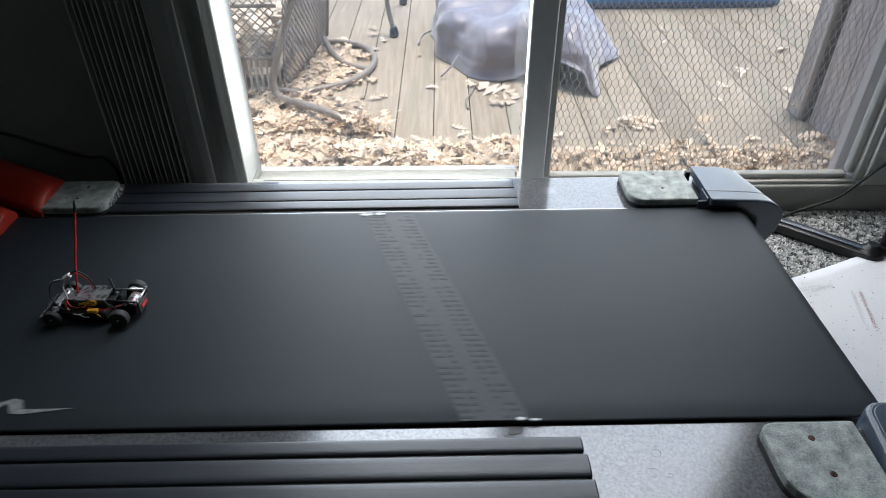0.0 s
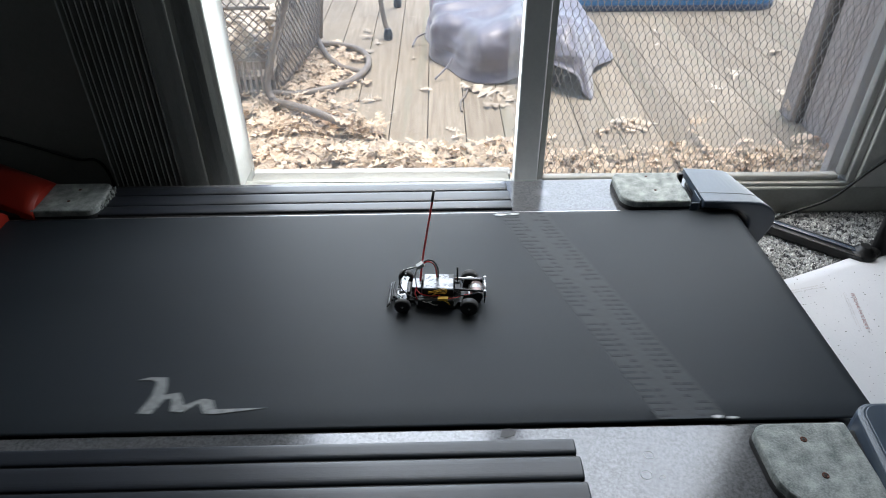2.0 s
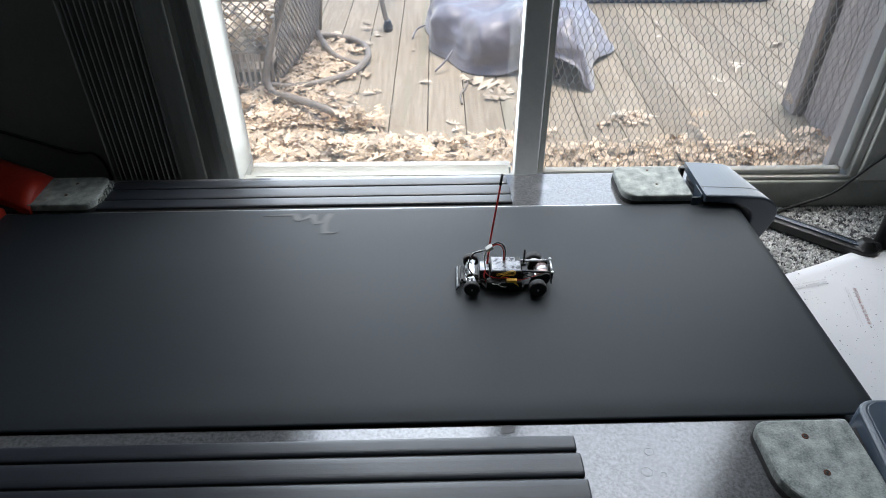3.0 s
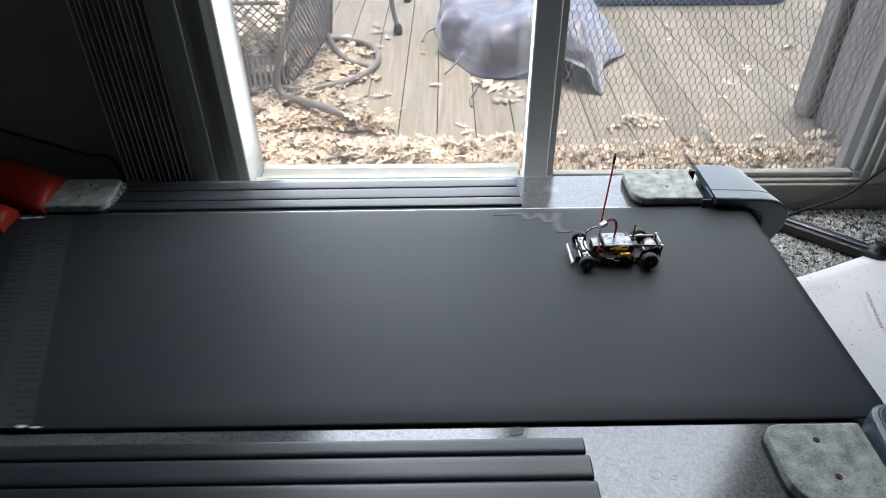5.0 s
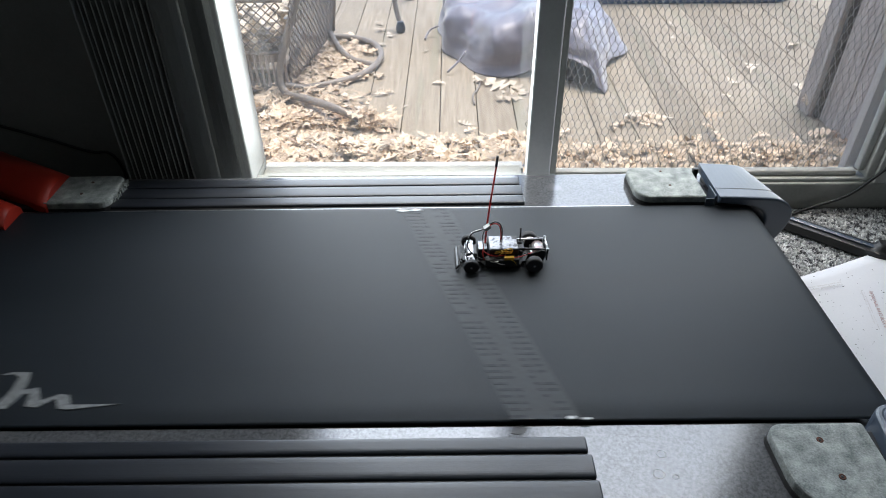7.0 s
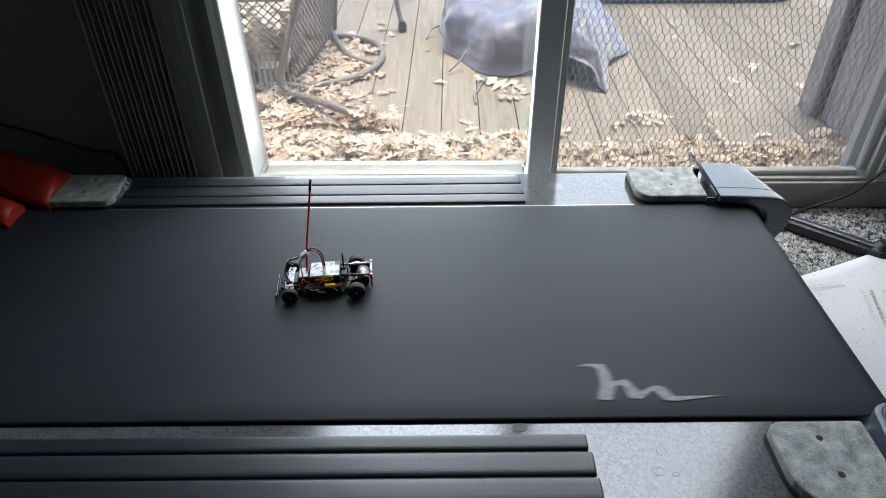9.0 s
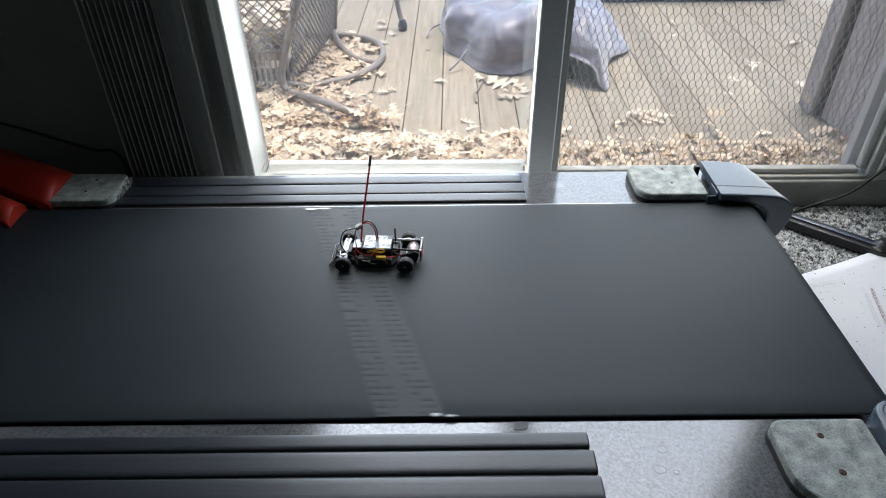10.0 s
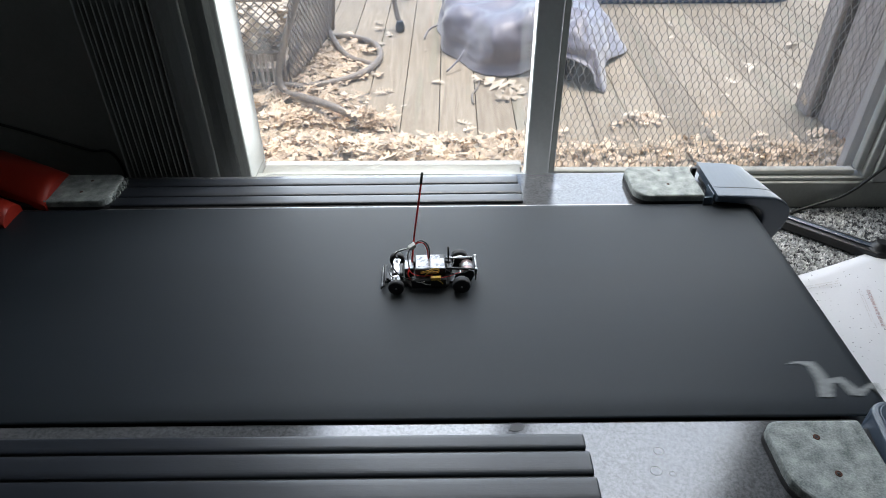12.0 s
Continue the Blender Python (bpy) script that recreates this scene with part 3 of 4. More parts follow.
def seam():
    """A slanting pale band with two columns of dark rungs, in small rigid pieces."""
    rng = random.Random(4)
    n = 15
    lean = Matrix(((1, -0.314, 0, 0), (0, 1, 0, 0), (0, 0, 1, 0), (0, 0, 0, 1)))
    h = 0.475 / n
    for i in range(n):
        ym = 0.533 + (i + 0.5) * h
        right = 0.575 - (ym - 0.537) / 0.43 * 0.143
        for j in range(4):
            off = right - 0.068 + j * 0.0215
            bm = B_(-0.01075, 0.01075, -h / 2, h / 2, 0.0, 0.0002)
            bmesh.ops.transform(bm, matrix=lean, verts=bm.verts)
            add_mark("seam_band", bm, M_SEAMBAND, off, ym, "")
            bm = bmesh.new()
            for q in range(3):
                yy = -h / 2 + (q + 0.5) * h / 3
                a, b = (-0.0105, 0.0105) if j in (0, 3) else (-0.0105, 0.002) if j == 1 else (-0.001, 0.0105)
                if j == 3:
                    b = 0.007
                if rng.random() < 0.9:
                    box(bm, a + rng.uniform(0, 0.004), b - rng.uniform(0, 0.004), yy - rng.uniform(0.0016, 0.0026), yy + rng.uniform(0.0014, 0.0022), 0.0002, 0.0004)
            if not bm.faces:
                bm.free()
                continue
            bmesh.ops.transform(bm, matrix=lean, verts=bm.verts)
            add_mark("seam_rung", bm, M_SEAMBAR, off, ym, "")

    for off, y, w, d in ((0.345, 1.0, 0.024, 0.004), (0.368, 1.001, 0.02, 0.003), (0.572, 0.535, 0.012, 0.003), (0.590, 0.533, 0.014, 0.002)):
        bm = prism(bmesh.new(), [(-w / 2, -d * 0.2), (-w * 0.2, -d), (w * 0.25, -d * 0.8), (w / 2, 0.0), (w * 0.3, d * 0.6), (-w * 0.3, d * 0.7)], 0, 0.0012, "z")
        add_mark("belt_fray", bm, M_FRAY, off, y, "pale frayed belt edge")


seam()


def carpet_tufts():
    """Small yarn loops where the carpet shows beside the treadmill."""
    rng = random.Random(9)
    bm = bmesh.new()
    step = 0.0045
    for i in range(120):
        for j in range(102):
            x, y = 0.55 + i * step + rng.uniform(-0.003, 0.003), 0.78 + j * step + rng.uniform(-0.003, 0.003)
            if y > WALL - 0.006:
                continue
            r, h = rng.uniform(0.0018, 0.003), rng.uniform(0.002, 0.0045)
            base = [bm.verts.new((x + r * math.cos(a), y + r * math.sin(a), -0.001)) for a in (0.3, 1.57, 2.8, 4.0, 5.2)]
            top = [bm.verts.new((x + 0.65 * r * math.cos(a), y + 0.65 * r * math.sin(a), h)) for a in (0.3, 1.57, 2.8, 4.0, 5.2)]
            for k in range(5):
                bm.faces.new((base[k], base[(k + 1) % 5], top[(k + 1) % 5], top[k])).smooth = True
            bm.faces.new(top).smooth = True
    solid("carpet_pile", bm, M_TUFT, "grey and charcoal flecked carpet loops", "carpet", kind="stuff")


# ---- beside the treadmill ----
def card_sheet():
    c = thing("flattened_box", (0.8, 0.8, 0.012), "white flattened cardboard box with faded red print on the carpet", "box")
    bm = bmesh.new()
    edge = [(0.45, 0.885), (0.53, 0.925), (0.60, 0.952), (0.67, 0.975), (0.74, 1.002), (0.81, 1.032), (0.90, 1.07), (1.25, 1.22)]
    n = 24
    top, low = [], []
    for k in range(n + 1):
        u = k / n * (len(edge) - 1)
        i = min(int(u), len(edge) - 2)
        f = u - i
        x, y = edge[i][0] + f * (edge[i + 1][0] - edge[i][0]), edge[i][1] + f * (edge[i + 1][1] - edge[i][1])
        for lst, dz in ((top, 0.004), (low, 0.0)):
            lst.append([bm.verts.new((x + 0.1 * v * v, y - v * 0.62, 0.010 + dz + 0.003 * math.sin(4 * v) + 0.002 * math.sin(9 * x))) for v in (0, 0.04, 0.12, 0.25, 0.4, 0.6, 0.8, 1.0)])
    for g, rev in ((top, False), (low, True)):
        for a, b in zip(g, g[1:]):
            for k in range(7):
                q = (a[k], a[k + 1], b[k + 1], b[k])
                bm.faces.new(q[::-1] if rev else q).smooth = True
    for a, b, c2, d2 in zip(top, top[1:], low, low[1:]):
        bm.faces.new((a[0], b[0], d2[0], c2[0])), bm.faces.new((a[-1], c2[-1], d2[-1], b[-1]))
    for g, h in ((top[0], low[0]), (top[-1], low[-1])):
        for k in range(7):
            bm.faces.new((g[k], g[k + 1], h[k + 1], h[k]))
    bmesh.ops.recalc_face_normals(bm, faces=bm.faces)
    part("sheet", bm, M_CARD, c)
    rng = random.Random(3)
    bm = bmesh.new()
    for i in range(420):
        x, y = 0.60 + 0.26 * rng.random() ** 1.6, rng.uniform(0.55, 0.99)
        r = rng.choice((0.0004, 0.0005, 0.0006, 0.0006, 0.0008, 0.0009, 0.0014))
        ring = [bm.verts.new((x + r * rng.uniform(0.6, 1.5) * math.cos(a), y + r * rng.uniform(0.6, 1.4) * math.sin(a), 0.0185)) for a in (0, 1.1, 2.2, 3.2, 4.3, 5.3)]
        bm.faces.new(ring)
    sp = part("specks", bm, M_SPECK, c, "scattered dark specks")
    tagged(sp, kind="stuff")

    def words(text, x, y, turn, size, material, name, label):
        cu = bpy.data.curves.new(name, "FONT")
        cu.body, cu.size, cu.extrude = text, size, 0.0001
        tmp = bpy.data.objects.new(name, cu)
        scene.collection.objects.link(tmp)
        bpy.context.view_layer.update()
        me = bpy.data.meshes.new_from_object(tmp.evaluated_get(bpy.context.evaluated_depsgraph_get()))
        bpy.data.objects.remove(tmp)
        me.materials.clear()
        me.materials.append(material)
        o = new(name, me)
        o.parent = c
        o.matrix_basis = Matrix.Translation(-LOC[c.name]) @ pose(x, y, 0.0186, rz=turn)
        tagged(o, label)
    words("REGIONAL RATE BOX B", 0.7625, 0.925, -103, 0.0092, M_INK, "lettering", "faded red printed lettering")
    for row, (w, off) in enumerate(((0.105, 0.004), (0.09, 0.008))):
        bm = bmesh.new()
        for k in range(22):
            if rng.random() < 0.8:
                a = w * k / 22
                box(bm, a, a + w / 22 * 0.7, -0.0007, 0.0007, 0, 0.0001)
        bmesh.ops.transform(bm, matrix=pose(0.757 - off, 0.925, 0.0186, rz=-103), verts=bm.verts)
        tagged(part("fine_print", bm, M_GREYINK, c, "illegible small print"), kind="stuff")
    for row in range(2):
        bm = bmesh.new()
        for k in range(18):
            if rng.random() < 0.85:
                box(bm, 0.0042 * k, 0.0042 * k + 0.003, -0.0012, 0.0012, 0, 0.0001)
        bmesh.ops.transform(bm, matrix=pose(0.652, 0.932 - 0.006 * row, 0.0186, rz=14), verts=bm.verts)
        tagged(part("fine_print", bm, M_GREYINK, c, "illegible small print"), kind="stuff")


def floor_stand():
    s = thing("floor_stand", (0.86, 1.045, 0), "black metal floor stand with a flat leg and round hub", "stand")
    d = Vector((0.845, 1.035, 0)) - Vector((0.70, 1.155, 0))
    ang = math.degrees(math.atan2(d.y, d.x))
    L = d.length
    for name, w, z0, z1, m in (("leg", 0.018, 0.006, 0.026, M_BLACK), ("leg_ridge", 0.006, 0.0262, 0.0295, M_CAP)):
        bm = B_(-0.06, L, -w, w, z0, z1, bevel=0.003)
        bmesh.ops.transform(bm, matrix=pose(0.70, 1.155, 0, rz=ang), verts=bm.verts)
        part(name, bm, m, s)
    part("hub", lathe(bmesh.new(), [(0.024, 0.006), (0.024, 0.024), (0.021, 0.027), (0.017, 0.028), (0.016, 0.033), (0.011, 0.034), (0.01, 0.04)], "z", (0.846, 1.043, 0)), M_BLACK, s, "round black hub with stepped rings")
    part("post", tube(bmesh.new(), [(0.885, 1.055, 0.0), (0.905, 1.075, 0.35), (0.93, 1.095, 0.9)], 0.016, 14), M_BLACK, s)
    part("base_arm", tube(bmesh.new(), [(0.85, 1.035, 0.018), (0.885, 1.055, 0.018)], 0.012, 10), M_BLACK, s)


def cables():
    solid("power_cable", tube(bmesh.new(), smooth_path([(0.735, 1.19, 0.006), (0.765, 1.205, 0.008), (0.80, 1.208, 0.02), (0.842, 1.21, 0.036), (0.868, 1.211, 0.055), (0.89, 1.212, 0.08), (0.928, 1.214, 0.122), (0.99, 1.216, 0.17), (1.1, 1.22, 0.2), (1.3, 1.21, 0.02)], 6), 0.0032, 8),
          M_BLACK, "black power cable looping up from the carpet", "cable")
    solid("wall_cable", tube(bmesh.new(), smooth_path([(-1.5, 1.23, 0.36), (-1.1, 1.231, 0.26), (-0.913, 1.2315, 0.202), (-0.83, 1.232, 0.172), (-0.757, 1.232, 0.145), (-0.717, 1.232, 0.141), (-0.70, 1.232, 0.10), (-0.70, 1.23, 0.0)], 6), 0.003, 8),
          M_BLACK, "thin dark cable hanging along the wall", "cable")


carpet_tufts()
card_sheet()
floor_stand()
cables()


# ---- the deck outside ----
def deck():
    d = thing("ground_deck", (0.2, 3.0, DECK), "weathered grey-brown timber deck with open joints", "deck", kind="structure")
    part("joists", B_(-3, 4, 1.42, 7.5, DECK - 0.2, DECK - 0.036), M_DARKWOOD, d)
    first = None
    for i in range(-22, 30):
        x = i * 0.131 - 0.035
        if first is None:
            first = part("board", B_(0.0012, 0.1298, 1.405, 7.5, DECK - 0.035, DECK, bevel=0.003), M_BOARD, d, at=(0, 3.0, DECK))
            first.location.x += x
        else:
            o = new("board", first.data)
            o.parent, o.location = d, Vector((x, 3.0, DECK)) - LOC[d.name]
    solid("ground", B_(-400, 400, 1.5, 800, -1.3, -0.6), M_EARTH, "bare brown earth beyond the deck", "ground", kind="structure")


deck()


def chicken_wire():
    """Hexagonal netting over the sliding half of the door."""
    bm = bmesh.new()
    rng = random.Random(5)
    w, h, y = 0.0142, 0.0178, 1.385
    nx, nz = 53, 115
    node = {}

    def at(i, j, k):
        key = (i, j, k)
        if key not in node:
            x = 0.175 + (i + 0.5 * (j % 2)) * w
            z = -0.05 + j * h + (0.003 if k else -0.003)
            big = 0.004 * noise.noise(Vector((x * 5, z * 5, 0)))
            node[key] = Vector((x + big + rng.uniform(-0.001, 0.001), y + 0.006 * noise.noise(Vector((x * 4, z * 4, 7))), z + rng.uniform(-0.001, 0.001) + 0.006 * noise.noise(Vector((x * 3, z * 3, 3)))))
        return node[key]

    def strand(a, b, r):
        d = (b - a).normalized()
        s = d.orthogonal().normalized()
        u = d.cross(s)
        va = [bm.verts.new(a + (s * math.cos(t) + u * math.sin(t)) * r) for t in (0, 2.09, 4.19)]
        vb = [bm.verts.new(b + (s * math.cos(t) + u * math.sin(t)) * r) for t in (0, 2.09, 4.19)]
        for k in range(3):
            bm.faces.new((va[k], va[(k + 1) % 3], vb[(k + 1) % 3], vb[k])).smooth = True
    for j in range(nz):
        for i in range(nx):
            strand(at(i, j, 0), at(i, j, 1), 0.0012)
            for di in ((0, -1) if j % 2 == 0 else (0, 1)):
                if 0 <= i + di < nx:
                    strand(at(i, j, 1), at(i + di, j + 1, 0), 0.0008)
    solid("wire_netting", bm, M_WIRE, "galvanised hexagonal wire netting fixed over the door", "wire netting", kind="stuff")


chicken_wire()


# ---- leaves ----
def oak_leaf(bm, m, size, rng):
    """A lobed, slightly curled dry leaf."""
    lobes = rng.choice((3, 4))
    left = []
    n = lobes * 8
    for k in range(1, n):
        u = k / n
        body = math.sin(math.pi * u) ** 0.7
        wave = 0.5 + 0.5 * math.cos(2 * math.pi * (k % 8) / 8 + math.pi)
        left.append((u, 0.05 + 0.31 * body * wave ** 0.8))
    curl, bend = rng.uniform(-0.8, 1.1), rng.uniform(-0.6, 0.6)

    def v(u, s):
        z = curl * s * s * 1.4 + bend * (u - 0.5) ** 2
        return bm.verts.new(m @ Vector(((u - 0.5) * size, s * size, z * size)))
    spine = [v(-0.25, 0)] + [v(u, 0) for u, _ in left] + [v(1, 0)]
    for sgn in (1, -1):
        rim = [v(u, sgn * s) for u, s in left]
        chain = [spine[0]] + rim + [spine[-1]]
        for k in range(1, len(spine) - 1):
            if k == 1:
                q = (spine[0], spine[1], rim[0])
                bm.faces.new(q if sgn > 0 else q[::-1])
            if k < len(spine) - 2:
                q = (spine[k], spine[k + 1], rim[k], rim[k - 1])
            else:
                q = (spine[k], spine[k + 1], rim[k - 1])
            bm.faces.new(q if sgn > 0 else q[::-1])


def leaf_litter():
    rng = random.Random(21)
    bm = bmesh.new()

    def scatter(count, spot, lift, lo=0.03, hi=0.07, tilt=22):
        for _ in range(count):
            x, y = spot()
            pile = lift * math.exp(-(max(0.0, y - 1.75) / 0.16) ** 2) if y < 2.0 and lift < 0.06 else lift
            flat = 0.35 + 0.65 * min(1, pile / 0.03)
            m = pose(x, y, DECK + 0.008 + rng.random() * pile, rng.gauss(0, tilt * flat), rng.gauss(0, tilt * flat), rng.uniform(0, 360))
            oak_leaf(bm, m, rng.uniform(lo, hi), rng)
    # drift along the sill
    scatter(1500, lambda: (rng.uniform(-1.1, 1.28), 1.44 + abs(rng.gauss(0, 0.2))), 0.05)
    scatter(750, lambda: (rng.uniform(-0.95, 0.3), rng.uniform(1.6, 1.95)), 0.055)
    scatter(800, lambda: (rng.uniform(0.2, 1.27), rng.uniform(1.6, 1.90)), 0.03, 0.018, 0.042)
    # corner pile by the chair
    scatter(850, lambda: (rng.gauss(-0.56, 0.14), rng.gauss(2.04, 0.13)), 0.02)
    scatter(45, lambda: (rng.gauss(-0.275, 0.03), rng.gauss(2.01, 0.025)), 0.06, 0.03, 0.06, 30)
    scatter(380, lambda: (rng.gauss(-0.47, 0.07), rng.gauss(2.6, 0.13)), 0.014, 0.03, 0.065, 12)
    scatter(26, lambda: (rng.gauss(0.66, 0.05), rng.gauss(2.07, 0.025)), 0.006, 0.02, 0.05, 8)
    solid("leaf_drift", bm, M_LEAF, "drift of dry tan oak leaves against the door", "leaves", kind="stuff")
    bm = bmesh.new()
    for _ in range(330):
        x, y = rng.uniform(-1.1, -0.66), rng.uniform(2.4, 2.8)
        oak_leaf(bm, pose(x, y, rng.uniform(-0.09, 0.03), rng.gauss(0, 30), rng.gauss(0, 30), rng.uniform(0, 360)), rng.uniform(0.05, 0.1), rng)
    solid("leaf_heap", bm, M_LEAF1, "pale dry leaves heaped in the mesh chair", "leaves", kind="stuff")
    spots = [(-0.048, 2.40, 0.05), (0.112, 2.42, 0.07), (0.18, 2.36, 0.12), (0.235, 2.30, 0.11), (0.21, 2.25, 0.09), (0.25, 2.36, 0.09), (0.62, 2.08, 0.06), (0.68, 2.09, 0.08), (0.73, 2.1, 0.06), (1.19, 2.53, 0.08),
             (1.46, 2.78, 0.08), (-0.3, 2.82, 0.05), (-0.27, 2.95, 0.06), (-0.33, 3.1, 0.05), (-0.1, 2.75, 0.03), (0.98, 2.9, 0.05), (1.02, 3.05, 0.05), (-0.29, 2.48, 0.05), (-0.25, 2.3, 0.05), (1.0, 2.25, 0.04), (1.08, 2.4, 0.06), (0.9, 2.62, 0.04),
             (-0.16, 2.2, 0.03), (0.05, 2.06, 0.05), (1.3, 2.35, 0.05), (-0.38, 2.25, 0.07), (-0.31, 2.14, 0.08)]
    for x, y, size in spots:
        bm = bmesh.new()
        oak_leaf(bm, pose(0, 0, 0.014, rng.gauss(0, 10), rng.gauss(0, 10), rng.uniform(0, 360)), size, rng)
        bmesh.ops.translate(bm, verts=bm.verts, vec=(x, y, DECK - 0.004 - min(v.co.z for v in bm.verts) + 0.0045))
        solid("oak_leaf", bm, M_LEAF1, "pale dry oak leaf lying on the deck", "leaf", group="leaves on the deck", loc=(x, y, DECK))
    bm = bmesh.new()
    oak_leaf(bm, pose(0.925, 1.335, 0.035, 72, 10, 60), 0.075, rng)
    bmesh.ops.translate(bm, verts=bm.verts, vec=(0, 0, -0.0045 - min(v.co.z for v in bm.verts)))
    solid("oak_leaf", bm, M_LEAF1, "pale curled oak leaf caught in the door corner", "leaf", loc=(0.925, 1.335, -0.005))
    solid("twig", tube(bmesh.new(), smooth_path([(0.12, 2.42, DECK + 0.006), (0.105, 2.34, DECK + 0.006), (0.085, 2.28, DECK + 0.006), (0.088, 2.2, DECK + 0.006)], 4), 0.004, 6), M_BRONZE, "bare brown twig lying on the deck", "twig")


leaf_litter()


# ---- deck furniture ----
def covered_grill():
    g = thing("covered_grill", (0.36, 2.86, DECK), "low barbecue under a crumpled purple-grey vinyl cover", "grill")
    hem = [(-0.055, 3.05, 0), (-0.045, 2.84, 0), (0.02, 2.66, 0), (0.10, 2.53, 0), (0.19, 2.46, 0.0), (0.27, 2.44, 0.01), (0.35, 2.43, 0.05), (0.43, 2.40, 0.095), (0.49, 2.36, 0.085), (0.535, 2.335, 0.02), (0.57, 2.335, 0), (0.61, 2.45, 0.015), (0.66, 2.58, 0.02),
           (0.735, 2.76, 0.0), (0.76, 2.84, 0), (0.75, 3.02, 0), (0.66, 3.25, 0), (0.45, 3.38, 0), (0.2, 3.38, 0), (0.02, 3.25, 0)]
    pts = smooth_path([(x, y, z) for x, y, z in hem + hem[:1]], 6)[:-1]
    cx, cy = 0.34, 2.95
    prof = [(1.0, 0.004), (0.985, 0.02), (0.962, 0.045), (0.95, 0.075), (0.94, 0.105), (0.915, 0.14), (0.86, 0.17), (0.74, 0.186), (0.6, 0.194), (0.4, 0.198), (0.2, 0.2), (0.02, 0.2)]
    bm = bmesh.new()
    rings = []
    for f, hgt in prof:
        ring = []
        for i, p in enumerate(pts):
            a = math.atan2(p.y - cy, p.x - cx)
            right = max(0.0, math.cos(a)) ** 2
            ff = f - right * 0.25 * (hgt / 0.25) * (1 if f > 0.3 else f / 0.3)
            fold = 1 + 0.028 * math.sin(9 * a + 6 * hgt) * (1 - hgt / 0.26) + 0.06 * noise.noise(Vector((p.x * 5, p.y * 5, hgt * 11)))
            x, y = cx + (p.x - cx) * ff * fold, cy + (p.y - cy) * ff * fold
            lift = p.z * max(0.0, 1 - hgt / 0.2)
            z = DECK + hgt * (1 - 0.25 * right) + lift + (0.03 * noise.noise(Vector((x * 5, y * 5, 2))) + 0.014 * noise.noise(Vector((x * 15, y * 9, 4)))) * min(1, hgt * 8)
            z += 0.03 * max(0.0, 1 - abs((x - 0.16) * 0.5 + (y - 2.62) * 0.85 - 0.05) / 0.05) * min(1, hgt * 10)
            z -= 0.03 * abs(noise.noise(Vector((x * 6 + 3, y * 6, hgt * 4)))) * min(1, hgt * 10)
            ring.append(bm.verts.new((x, y, z)))
        rings.append(ring)
    n = len(pts)
    for a, b in zip(rings, rings[1:]):
        for k in range(n):
            bm.faces.new((a[k], a[(k + 1) % n], b[(k + 1) % n], b[k])).smooth = True
    bm.faces.new(rings[-1]).smooth = True
    bmesh.ops.subdivide_edges(bm, edges=bm.edges[:], cuts=2, use_grid_fill=True, smooth=0.6)
    bmesh.ops.recalc_face_normals(bm, faces=bm.faces)
    bm.normal_update()
    # crumples: sharp ridges between slack hollows
    moves = []
    for v in bm.verts:
        q = v.co
        ridge = 0.065 * (0.32 - abs(noise.noise(Vector((q.x * 4.2 + 1.7, q.y * 3.1, q.z * 6))))) + 0.02 * (0.3 - abs(noise.noise(Vector((q.x * 11, q.y * 8 + 5, q.z * 14)))))
        moves.append(v.normal * (ridge * min(1.0, max(0.0, (q.z - DECK - 0.01) * 14))))
    for v, d in zip(bm.verts, moves):
        v.co += d
    for f in bm.faces:
        f.smooth = True
    ob = part("cover", bm, M_COVER, g)
    mod = ob.modifiers.new("thickness", "SOLIDIFY")
    mod.thickness, mod.offset = 0.003, -1
    part("wheel", lathe(bmesh.new(), [(0.03, -0.015), (0.062, -0.013), (0.066, 0), (0.062, 0.013), (0.03, 0.015)], "x", (0.46, 2.44, DECK + 0.066)), M_BLACK, g, "black plastic wheel under the hem")
    part("frame", tube(bmesh.new(), [(0.1, 2.75, DECK + 0.07), (0.52, 2.47, DECK + 0.07)], 0.012), M_BLACK, g)
    part("strap", tube(bmesh.new(), smooth_path([(0.06, 2.56, DECK + 0.07), (0.03, 2.52, DECK + 0.04), (-0.01, 2.49, DECK + 0.012)], 5), 0.004, 6), M_COVER, g)
    part("strap", tube(bmesh.new(), smooth_path([(-0.05, 2.93, DECK + 0.05), (-0.09, 2.93, DECK + 0.03), (-0.11, 2.88, DECK + 0.008)], 5), 0.004, 6), M_COVER, g)


covered_grill()


def mesh_panel(corner, along, up, nu, nv, r):
    """Woven diamond wire between two edge directions."""
    bm = bmesh.new()
    c, a, u = Vector(corner), Vector(along), Vector(up)
    nrm = a.cross(u).normalized()
    for i in range(-nv, nu):
        for sgn in (1, -1):
            pts = []
            for j in range(nv * 2 + 1):
                s = (i + j / 2) / nu if sgn > 0 else (nu - i - j / 2) / nu
                if -0.001 <= s <= 1.001:
                    pts.append(c + a * s + u * (j / (2 * nv)) + nrm * 0.012 * math.sin(3.0 * s))
            if len(pts) > 1:
                tube(bm, pts, r, 4)
    return bm


